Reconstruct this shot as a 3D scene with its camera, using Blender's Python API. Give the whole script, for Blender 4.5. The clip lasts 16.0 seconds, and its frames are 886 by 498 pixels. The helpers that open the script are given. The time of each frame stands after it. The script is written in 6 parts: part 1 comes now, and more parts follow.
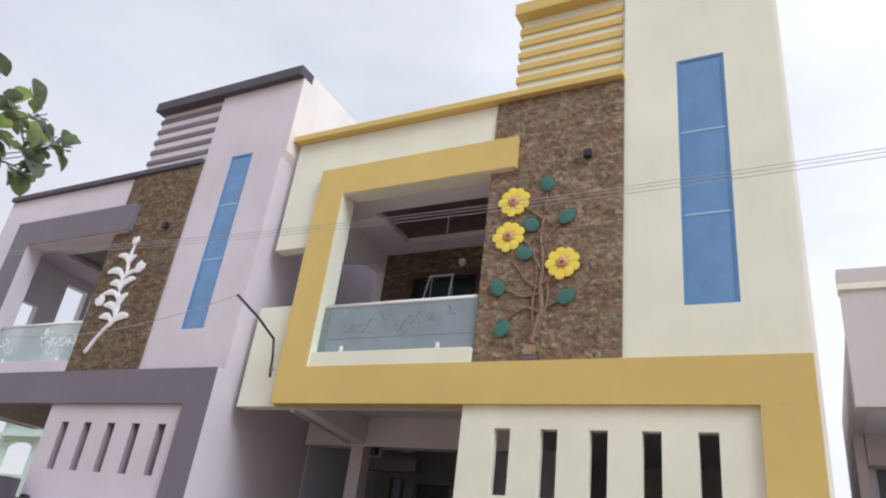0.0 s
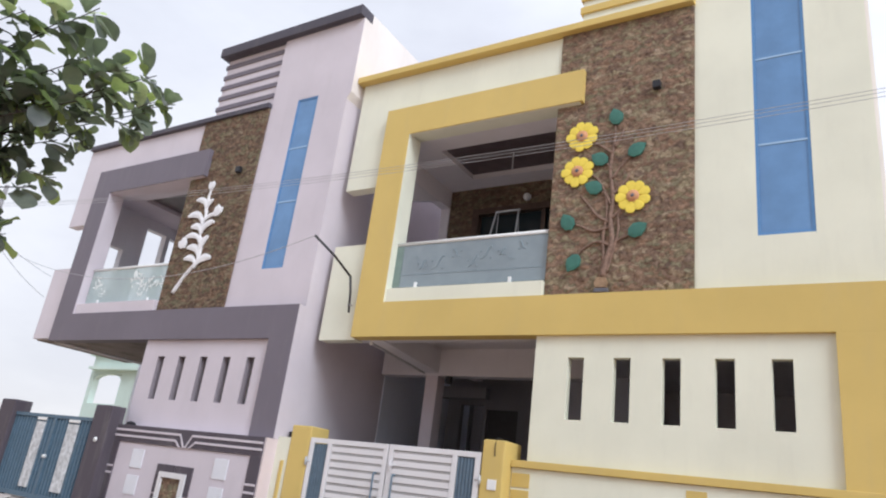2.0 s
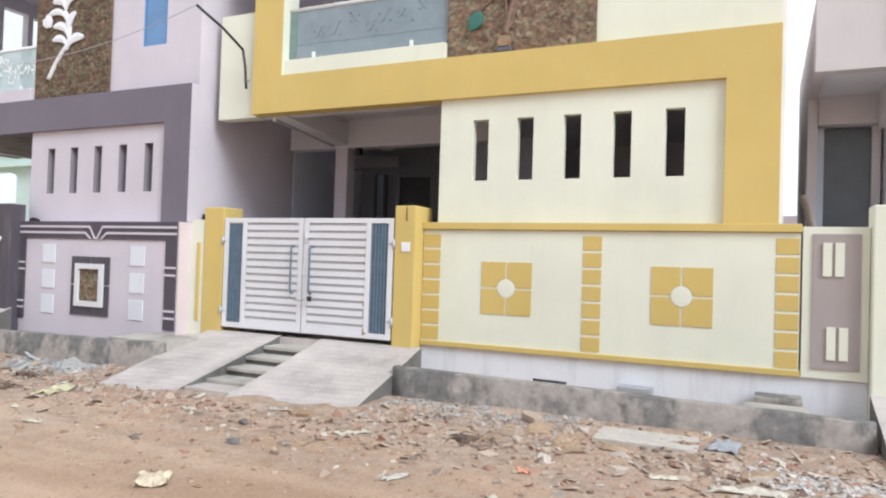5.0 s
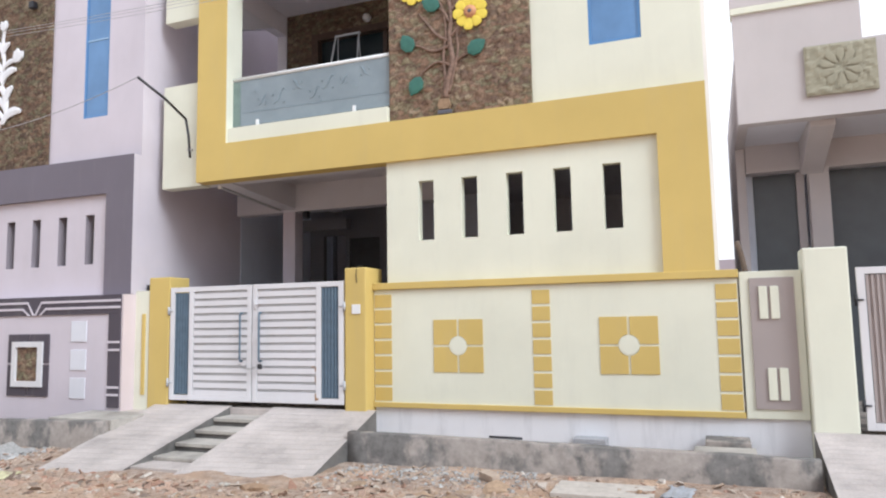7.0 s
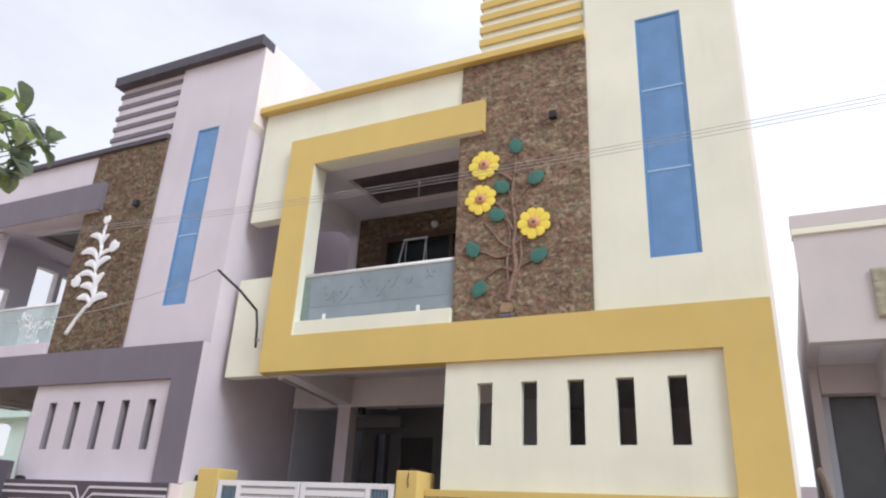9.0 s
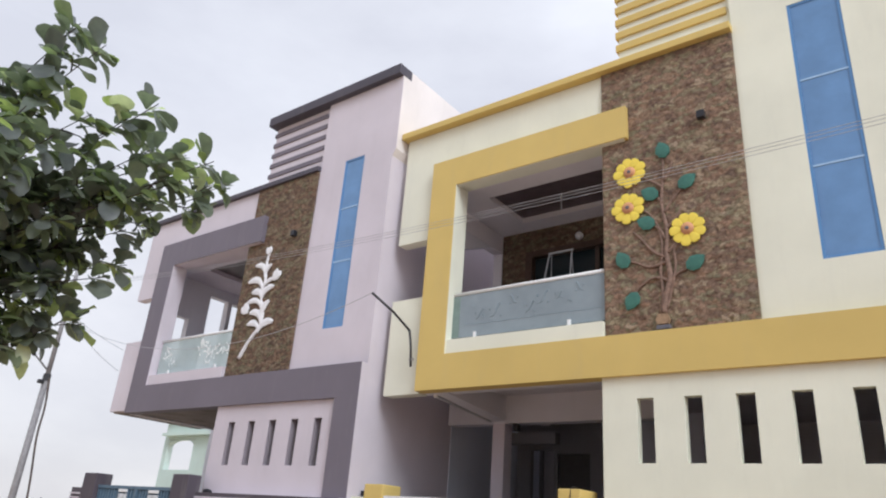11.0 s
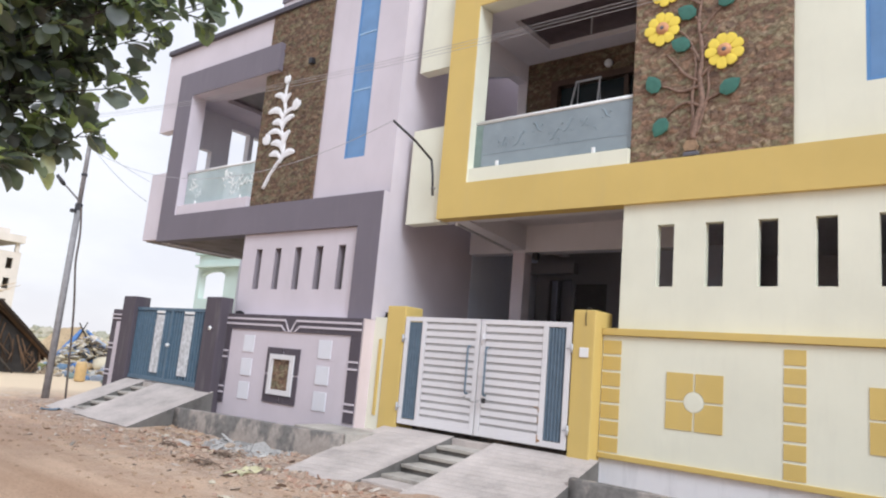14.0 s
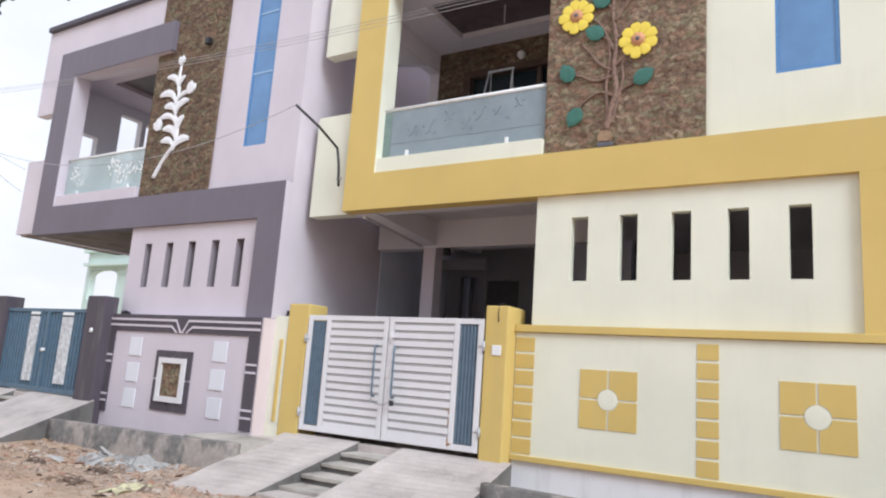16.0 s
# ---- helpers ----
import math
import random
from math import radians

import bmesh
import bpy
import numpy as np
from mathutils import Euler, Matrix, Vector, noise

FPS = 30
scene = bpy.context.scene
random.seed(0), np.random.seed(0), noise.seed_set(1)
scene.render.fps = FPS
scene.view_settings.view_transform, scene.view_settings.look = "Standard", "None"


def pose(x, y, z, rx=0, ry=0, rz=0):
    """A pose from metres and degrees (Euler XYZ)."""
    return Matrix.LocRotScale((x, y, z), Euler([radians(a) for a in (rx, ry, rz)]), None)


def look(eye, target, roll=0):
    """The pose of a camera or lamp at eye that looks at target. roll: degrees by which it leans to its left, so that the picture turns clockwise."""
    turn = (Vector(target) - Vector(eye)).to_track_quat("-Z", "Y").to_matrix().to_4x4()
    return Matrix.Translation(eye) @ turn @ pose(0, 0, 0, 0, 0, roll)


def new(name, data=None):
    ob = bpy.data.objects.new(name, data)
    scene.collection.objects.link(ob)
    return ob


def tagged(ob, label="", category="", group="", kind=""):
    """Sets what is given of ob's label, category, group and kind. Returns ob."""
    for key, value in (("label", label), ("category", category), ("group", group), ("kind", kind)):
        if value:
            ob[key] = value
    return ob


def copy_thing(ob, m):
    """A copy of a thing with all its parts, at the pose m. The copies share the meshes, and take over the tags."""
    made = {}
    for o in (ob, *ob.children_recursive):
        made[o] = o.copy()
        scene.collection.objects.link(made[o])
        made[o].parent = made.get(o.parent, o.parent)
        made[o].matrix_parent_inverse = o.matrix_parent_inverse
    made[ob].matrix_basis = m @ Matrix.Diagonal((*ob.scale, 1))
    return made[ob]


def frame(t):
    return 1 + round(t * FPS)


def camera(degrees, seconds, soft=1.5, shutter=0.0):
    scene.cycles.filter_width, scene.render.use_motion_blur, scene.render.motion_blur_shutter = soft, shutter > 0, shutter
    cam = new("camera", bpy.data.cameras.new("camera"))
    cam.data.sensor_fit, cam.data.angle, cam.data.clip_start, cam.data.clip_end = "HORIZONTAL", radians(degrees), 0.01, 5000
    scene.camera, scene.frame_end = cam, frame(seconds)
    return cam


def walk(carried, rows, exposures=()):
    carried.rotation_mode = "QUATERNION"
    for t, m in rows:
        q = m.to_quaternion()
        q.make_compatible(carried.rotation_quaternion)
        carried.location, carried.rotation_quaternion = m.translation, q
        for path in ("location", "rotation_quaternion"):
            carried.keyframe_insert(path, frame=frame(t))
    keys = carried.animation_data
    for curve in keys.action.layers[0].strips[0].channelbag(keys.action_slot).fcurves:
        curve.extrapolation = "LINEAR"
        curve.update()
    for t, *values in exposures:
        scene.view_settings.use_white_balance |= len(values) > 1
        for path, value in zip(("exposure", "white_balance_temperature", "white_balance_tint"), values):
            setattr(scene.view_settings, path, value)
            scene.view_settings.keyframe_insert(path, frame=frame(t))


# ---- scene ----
cam = camera(65.1, 16.0, soft=2.1)
# seconds, eye, target, roll
PATH = [
    (0, (0.100, 0.292, 1.678), (-1.687, 3.427, 3.404), 7.60),
    (0.5, (-0.057, 0.064, 1.626), (-1.881, 3.245, 3.224), 6.63),
    (1, (0.037, -0.059, 1.617), (-1.976, 3.103, 3.012), 7.06),
    (1.5, (0.025, -0.127, 1.614), (-2.046, 3.035, 2.922), 7.74),
    (2, (-0.024, -0.101, 1.605), (-2.095, 3.050, 2.937), 7.41),
    (2.5, (-0.031, -0.109, 1.625), (-2.207, 3.004, 2.880), 5.87),
    (3, (-0.017, -0.107, 1.557), (-2.234, 2.977, 2.812), 4.38),
    (3.5, (-0.044, -0.055, 1.471), (-2.227, 3.187, 2.321), 2.14),
    (4, (-0.029, -0.008, 1.528), (-2.040, 3.434, 1.848), 1.20),
    (4.5, (0.018, -0.002, 1.598), (-1.827, 3.546, 1.674), 1.68),
    (5, (0.071, -0.004, 1.607), (-1.612, 3.623, 1.692), 1.82),
    (5.2, (0.094, -0.003, 1.638), (-1.499, 3.664, 1.768), 1.52),
    (5.55, (0.105, -0.006, 1.649), (-1.393, 3.699, 1.823), 1.00),
    (5.9, (0.117, -0.015, 1.655), (-1.320, 3.712, 1.861), 0.31),
    (6.25, (0.128, -0.028, 1.657), (-1.278, 3.709, 1.899), -0.38),
    (6.6, (0.138, -0.041, 1.659), (-1.265, 3.694, 1.954), -0.89),
    (6.95, (0.146, -0.050, 1.662), (-1.280, 3.668, 2.044), -1.05),
    (7.3, (0.151, -0.053, 1.671), (-1.318, 3.632, 2.184), -0.68),
    (7.5, (0.158, -0.051, 1.696), (-1.351, 3.597, 2.338), -0.12),
    (8, (0.142, -0.079, 1.714), (-1.374, 3.452, 2.827), 1.50),
    (8.2, (0.133, -0.087, 1.689), (-1.391, 3.400, 2.921), 1.93),
    (8.55, (0.126, -0.093, 1.682), (-1.426, 3.331, 3.047), 2.45),
    (8.9, (0.114, -0.105, 1.684), (-1.497, 3.247, 3.157), 2.92),
    (9.25, (0.098, -0.120, 1.692), (-1.594, 3.155, 3.246), 3.35),
    (9.6, (0.081, -0.136, 1.702), (-1.709, 3.060, 3.310), 3.70),
    (9.95, (0.064, -0.151, 1.711), (-1.832, 2.969, 3.344), 3.96),
    (10.3, (0.049, -0.165, 1.715), (-1.958, 2.888, 3.345), 4.12),
    (10.5, (0.022, -0.189, 1.716), (-2.075, 2.811, 3.331), 4.20),
    (11, (0.009, -0.201, 1.708), (-2.286, 2.700, 3.230), 4.47),
    (11.5, (-0.035, -0.201, 1.656), (-2.453, 2.654, 3.070), 4.80),
    (12, (-0.047, -0.173, 1.617), (-2.540, 2.678, 2.905), 5.07),
    (12.5, (-0.049, -0.113, 1.598), (-2.593, 2.744, 2.767), 5.20),
    (13, (-0.059, -0.112, 1.567), (-2.601, 2.814, 2.556), 5.37),
    (13.5, (-0.057, -0.073, 1.530), (-2.570, 2.940, 2.309), 5.16),
    (14, (-0.054, -0.081, 1.505), (-2.545, 2.980, 2.158), 5.07),
    (14.5, (-0.033, -0.076, 1.480), (-2.493, 3.015, 2.104), 4.84),
    (15, (0.046, -0.000, 1.477), (-2.347, 3.152, 2.058), 4.70),
    (15.5, (-0.130, 0.188, 1.493), (-2.355, 3.447, 2.147), 4.22),
    (16, (-0.332, 0.410, 1.506), (-2.410, 3.756, 2.202), 4.03),
]

EXPOSURES = [(0.0, 0.0, 5750, 6.5), (2.0, 0.17, 5750, 6.5), (3.5, 0.33, 5700, 6), (4.2, 0.34, 5700, 6), (5.0, 0.46, 5730, 3.5), (7.5, 0.37, 5700, 6), (8.2, 0.31, 5750, 7), (10.5, 0.05, 5800, 7),
             (12.5, 0.17, 5800, 7), (14.5, 0.32, 5750, 6.5), (16.0, 0.35, 5700, 6)]
walk(cam, [(t, look(eye, target, roll)) for t, eye, target, roll in PATH], EXPOSURES)

# ---- light: bright thin overcast, the sun behind cloud to the east ----
SUN_DIR = Vector((0.70, -0.36, 0.62)).normalized()
world = bpy.data.worlds.new("overcast_sky")
scene.world = world
world.use_nodes = True
wt = world.node_tree
wt.nodes.clear()
w_out = wt.nodes.new("ShaderNodeOutputWorld")
w_bg = wt.nodes.new("ShaderNodeBackground")
w_sky = wt.nodes.new("ShaderNodeTexSky")
w_sky.sky_type = "NISHITA"
w_sky.sun_disc = False
w_sky.sun_elevation = math.asin(SUN_DIR.z)
w_sky.sun_rotation = math.atan2(SUN_DIR.x, SUN_DIR.y)
w_dim = wt.nodes.new("ShaderNodeMix")
w_dim.data_type, w_dim.blend_type = "RGBA", "MULTIPLY"
w_dim.inputs[0].default_value = 1.0
w_dim.inputs[7].default_value = (0.10, 0.10, 0.10, 1)
w_tc = wt.nodes.new("ShaderNodeTexCoord")
w_map = wt.nodes.new("ShaderNodeMapping")
w_map.inputs["Scale"].default_value = (1.0, 1.0, 2.4)
w_noise = wt.nodes.new("ShaderNodeTexNoise")
w_noise.inputs["Scale"].default_value = 2.6
w_noise.inputs["Detail"].default_value = 7
w_noise.inputs["Roughness"].default_value = 0.55
w_ramp = wt.nodes.new("ShaderNodeValToRGB")
w_ramp.color_ramp.elements[0].position, w_ramp.color_ramp.elements[0].color = 0.36, (0.805, 0.775, 0.785, 1)
w_ramp.color_ramp.elements[1].position, w_ramp.color_ramp.elements[1].color = 0.66, (0.96, 0.925, 0.915, 1)
# the cloud thins towards the sun's side
w_dot = wt.nodes.new("ShaderNodeVectorMath")
w_dot.operation = "DOT_PRODUCT"
w_dot.inputs[1].default_value = Vector((0.85, 0.35, 0.1)).normalized()
w_rng = wt.nodes.new("ShaderNodeMapRange")
w_rng.inputs["From Min"].default_value, w_rng.inputs["From Max"].default_value = -0.1, 0.95
w_rng.inputs["To Min"].default_value, w_rng.inputs["To Max"].default_value = 1.0, 1.58
w_glow = wt.nodes.new("ShaderNodeMix")
w_glow.data_type, w_glow.blend_type = "RGBA", "MULTIPLY"
w_glow.inputs[0].default_value = 1.0
w_mix = wt.nodes.new("ShaderNodeMix")
w_mix.data_type = "RGBA"
w_mix.inputs[0].default_value = 0.92
wl = wt.links.new
wl(w_tc.outputs["Generated"], w_map.inputs["Vector"])
wl(w_map.outputs["Vector"], w_noise.inputs["Vector"])
wl(w_noise.outputs["Fac"], w_ramp.inputs["Fac"])
wl(w_tc.outputs["Generated"], w_dot.inputs[0])
wl(w_dot.outputs["Value"], w_rng.inputs["Value"])
wl(w_ramp.outputs["Color"], w_glow.inputs[6])
wl(w_rng.outputs["Result"], w_glow.inputs[7])
wl(w_sky.outputs["Color"], w_dim.inputs[6])
wl(w_dim.outputs[2], w_mix.inputs[6])
w_sep = wt.nodes.new("ShaderNodeSeparateXYZ")
wl(w_tc.outputs["Generated"], w_sep.inputs[0])
w_low = wt.nodes.new("ShaderNodeValToRGB")
w_low.color_ramp.elements[0].position, w_low.color_ramp.elements[0].color = 0.0, (1.0, 0.942, 0.895, 1)
w_low.color_ramp.elements[1].position, w_low.color_ramp.elements[1].color = 0.52, (0.99, 0.968, 0.975, 1)
wl(w_sep.outputs["Z"], w_low.inputs["Fac"])
w_tint = wt.nodes.new("ShaderNodeMix")
w_tint.data_type, w_tint.blend_type = "RGBA", "MULTIPLY"
w_tint.inputs[0].default_value = 1.0
wl(w_glow.outputs[2], w_tint.inputs[6])
wl(w_low.outputs["Color"], w_tint.inputs[7])
wl(w_tint.outputs[2], w_mix.inputs[7])
wl(w_mix.outputs[2], w_bg.inputs["Color"])
w_bg.inputs["Strength"].default_value = 1.0
wl(w_bg.outputs["Background"], w_out.inputs["Surface"])

sun_data = bpy.data.lights.new("sun", "SUN")
sun_data.energy = 1.8
sun_data.angle = radians(25)
sun_data.color = (1.0, 0.98, 0.95)
sun = new("sun", sun_data)
sun.matrix_world = look(SUN_DIR * 60, (0, 0, 0))

# ---- materials ----


def material(name, rough=0.8, metal=0.0, spec=0.3):
    m = bpy.data.materials.new(name)
    m.use_nodes = True
    t = m.node_tree
    b = t.nodes["Principled BSDF"]
    b.inputs["Roughness"].default_value = rough
    b.inputs["Metallic"].default_value = metal
    b.inputs["Specular IOR Level"].default_value = spec
    return m, t, b


def noise_node(t, scale, detail=4, rough=0.55, stretch=(1, 1, 1)):
    tc = t.nodes.new("ShaderNodeTexCoord")
    mp = t.nodes.new("ShaderNodeMapping")
    mp.inputs["Scale"].default_value = stretch
    n = t.nodes.new("ShaderNodeTexNoise")
    n.inputs["Scale"].default_value, n.inputs["Detail"].default_value, n.inputs["Roughness"].default_value = scale, detail, rough
    t.links.new(tc.outputs["Object"], mp.inputs["Vector"])
    t.links.new(mp.outputs["Vector"], n.inputs["Vector"])
    return n


def ramp_node(t, src, stops):
    r = t.nodes.new("ShaderNodeValToRGB")
    e = r.color_ramp.elements
    while len(e) < len(stops):
        e.new(0.5)
    for el, (p, c) in zip(e, stops):
        el.position, el.color = p, (*c, 1)
    t.links.new(src, r.inputs["Fac"])
    return r


def mixed(t, a, b, fac=0.5, kind="MIX"):
    m = t.nodes.new("ShaderNodeMix")
    m.data_type, m.blend_type = "RGBA", kind
    for sock, v in ((m.inputs[6], a), (m.inputs[7], b), (m.inputs[0], fac)):
        if hasattr(v, "is_linked"):
            t.links.new(v, sock)
        else:
            sock.default_value = v if isinstance(v, (int, float)) else (*v, 1)
    return m.outputs[2]


def bump(t, b, src, strength, distance=0.01):
    n = t.nodes.new("ShaderNodeBump")
    n.inputs["Strength"].default_value, n.inputs["Distance"].default_value = strength, distance
    t.links.new(src, n.inputs["Height"])
    t.links.new(n.outputs["Normal"], b.inputs["Normal"])


def times(c, k):
    return tuple(min(1.0, v * k) for v in c)


def paint(name, rgb, rough=0.7, grime=(0.35, 0.33, 0.31), dirt=0.045, grain=0.25):
    """Painted render: broad patchiness, rain streaks and a fine trowelled grain."""
    m, t, b = material(name, rough)
    big = noise_node(t, 0.9, 5)
    base = ramp_node(t, big.outputs["Fac"], [(0.3, times(rgb, 0.93)), (0.7, times(rgb, 1.04))])
    streak = noise_node(t, 2.2, 6, 0.65, (2.2, 2.2, 0.35))
    sr = ramp_node(t, streak.outputs["Fac"], [(0.52, (0, 0, 0)), (0.86, (1, 1, 1))])
    s = t.nodes.new("ShaderNodeMath")
    s.operation = "MULTIPLY"
    s.inputs[1].default_value = dirt * 2.5
    t.links.new(sr.outputs["Color"], s.inputs[0])
    c = mixed(t, base.outputs["Color"], grime, s.outputs[0])
    t.links.new(c, b.inputs["Base Color"])
    fine = noise_node(t, 55, 5, 0.6)
    bump(t, b, fine.outputs["Fac"], grain, 0.004)
    return m


CREAM = paint("cream_wall_paint", (0.775, 0.772, 0.64))
OCHRE = paint("ochre_yellow_paint", (0.635, 0.472, 0.156), 0.65)
LILAC = paint("lilac_wall_paint", (0.63, 0.576, 0.626))
SLATE = paint("slate_purple_paint", (0.178, 0.158, 0.190), 0.65, dirt=0.07)
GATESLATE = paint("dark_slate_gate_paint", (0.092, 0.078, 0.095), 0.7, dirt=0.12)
CAPSLATE = paint("dark_slate_cap_paint", (0.085, 0.078, 0.098), 0.65, dirt=0.07)
TAUPE = paint("taupe_paint", (0.40, 0.345, 0.33))
MINT = paint("mint_green_paint", (0.58, 0.685, 0.635))
PLINTH = paint("whitewashed_plinth", (0.79, 0.785, 0.81), 0.9, (0.40, 0.40, 0.42), 0.20, 0.55)
INNER = paint("grey_lilac_inner_paint", (0.71, 0.70, 0.745))
WHITE = paint("white_enamel", (0.74, 0.725, 0.74), 0.45, (0.32, 0.22, 0.16), 0.05, 0.08)
SIDEWHITE = paint("pale_primer", (0.80, 0.745, 0.715))
SLOTLINE = paint("mauve_slot_tone", (0.31, 0.275, 0.305))
TILEWHITE = paint("glazed_tile_white", (0.74, 0.745, 0.80), 0.4)
PINK = paint("pale_pink_paint", (0.66, 0.565, 0.57))
BALCEIL = paint("dim_lilac_ceiling_paint", (0.79, 0.76, 0.79))
DARKROOM = paint("unlit_grey_plaster", (0.70, 0.73, 0.82), 0.9)
PLAQUEPALE = paint("pale_green_stone", (0.36, 0.335, 0.25), 0.85, (0.2, 0.22, 0.16), 0.25, 0.6)
ROOFGREY = paint("far_plaster", (0.62, 0.56, 0.50), 0.9)


def make_concrete(name, rgb, stain=0.5, dark=0.58):
    m, t, b = material(name, 0.92)
    a = noise_node(t, 1.8, 8, 0.62)
    r = ramp_node(t, a.outputs["Fac"], [(0.30, times(rgb, 1 - dark)), (0.46, times(rgb, 1 - dark * 0.35)), (0.72, times(rgb, 1.12))])
    f = noise_node(t, 40, 5, 0.7)
    fr = ramp_node(t, f.outputs["Fac"], [(0.3, (0.72, 0.72, 0.72)), (0.7, (1.1, 1.1, 1.1))])
    c = mixed(t, r.outputs["Color"], fr.outputs["Color"], stain, "MULTIPLY")
    t.links.new(c, b.inputs["Base Color"])
    bump(t, b, f.outputs["Fac"], 0.5, 0.01)
    return m


def make_mouldy():
    """Grey cement with blackened, hard-edged damp patches."""
    m, t, b = material("drain_concrete", 0.95)
    a = noise_node(t, 9, 7, 0.65)
    r = ramp_node(t, a.outputs["Fac"], [(0.3, (0.265, 0.232, 0.208)), (0.7, (0.41, 0.362, 0.325))])
    p = noise_node(t, 1.9, 9, 0.62, (1, 1, 0.8))
    pr = ramp_node(t, p.outputs["Fac"], [(0.455, (0, 0, 0)), (0.54, (0.88, 0.88, 0.88))])
    d = ramp_node(t, a.outputs["Fac"], [(0.3, (0.10, 0.096, 0.092)), (0.7, (0.21, 0.20, 0.19))])
    t.links.new(mixed(t, r.outputs["Color"], d.outputs["Color"], pr.outputs["Color"]), b.inputs["Base Color"])
    bump(t, b, a.outputs["Fac"], 0.5, 0.012)
    return m


CONCRETE = make_mouldy()
SLABBLUE = make_concrete("bluish_cement", (0.40, 0.40, 0.42), 0.4, 0.3)
RAMP = make_concrete("ramp_concrete", (0.545, 0.485, 0.452), 0.5, 0.34)
SOFFIT = make_concrete("soffit_cement", (0.30, 0.265, 0.25))
STONE = make_concrete("stone_slab", (0.52, 0.48, 0.43))


def make_cladding(k=1.0):
    """Rough stone cladding: leaf-sized smears of brown and tan, olive patches, dark pits."""
    m, t, b = material("textured_cladding", 0.9, spec=0.15)
    tc = t.nodes.new("ShaderNodeTexCoord")
    warp = noise_node(t, 9.0, 3, 0.5)
    off = t.nodes.new("ShaderNodeVectorMath")
    off.operation = "MULTIPLY_ADD"
    off.inputs[1].default_value = (0.20, 0.20, 0.20)
    t.links.new(warp.outputs["Color"], off.inputs[0])
    t.links.new(tc.outputs["Object"], off.inputs[2])
    cell = t.nodes.new("ShaderNodeTexVoronoi")
    edge = t.nodes.new("ShaderNodeTexVoronoi")
    edge.feature = "DISTANCE_TO_EDGE"
    lie = t.nodes.new("ShaderNodeMapping")
    lie.inputs["Rotation"].default_value = (0.0, 0.7, 0.0)
    lie.inputs["Scale"].default_value = (0.55, 1.0, 1.35)
    t.links.new(off.outputs[0], lie.inputs["Vector"])
    for v in (cell, edge):
        v.inputs["Scale"].default_value = 13.0
        t.links.new(lie.outputs[0], v.inputs["Vector"])
    sep = t.nodes.new("ShaderNodeSeparateColor")
    t.links.new(cell.outputs["Color"], sep.inputs[0])
    blot = ramp_node(t, sep.outputs[0], [(0.0, times((0.11, 0.076, 0.062), k)), (0.3, times((0.215, 0.132, 0.092), k)), (0.5, times((0.32, 0.20, 0.132), k)), (0.7, times((0.185, 0.19, 0.115), k)), (0.86, times((0.30, 0.265, 0.16), k)), (1.0, times((0.42, 0.33, 0.235), k))])
    line = ramp_node(t, edge.outputs["Distance"], [(0.0, (0.45, 0.41, 0.39)), (0.2, (1.0, 1.0, 1.0))])
    c = mixed(t, blot.outputs["Color"], line.outputs["Color"], 0.85, "MULTIPLY")
    a = noise_node(t, 7.0, 5, 0.62)
    ar = ramp_node(t, a.outputs["Fac"], [(0.30, times((0.10, 0.070, 0.056), k)), (0.52, times((0.20, 0.148, 0.11), k)), (0.72, times((0.34, 0.265, 0.19), k))])
    c = mixed(t, c, ar.outputs["Color"], 0.45)
    p = noise_node(t, 26, 4, 0.6)
    pr = ramp_node(t, p.outputs["Fac"], [(0.32, (0.58, 0.55, 0.53)), (0.46, (1, 1, 1)), (0.70, (1.25, 1.22, 1.18))])
    t.links.new(mixed(t, c, pr.outputs["Color"], 0.75, "MULTIPLY"), b.inputs["Base Color"])
    bump(t, b, p.outputs["Fac"], 0.7, 0.02)
    return m


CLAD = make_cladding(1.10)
# darker mix for the lilac panel; doubles as shade on the cream balcony wall
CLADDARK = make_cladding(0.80)


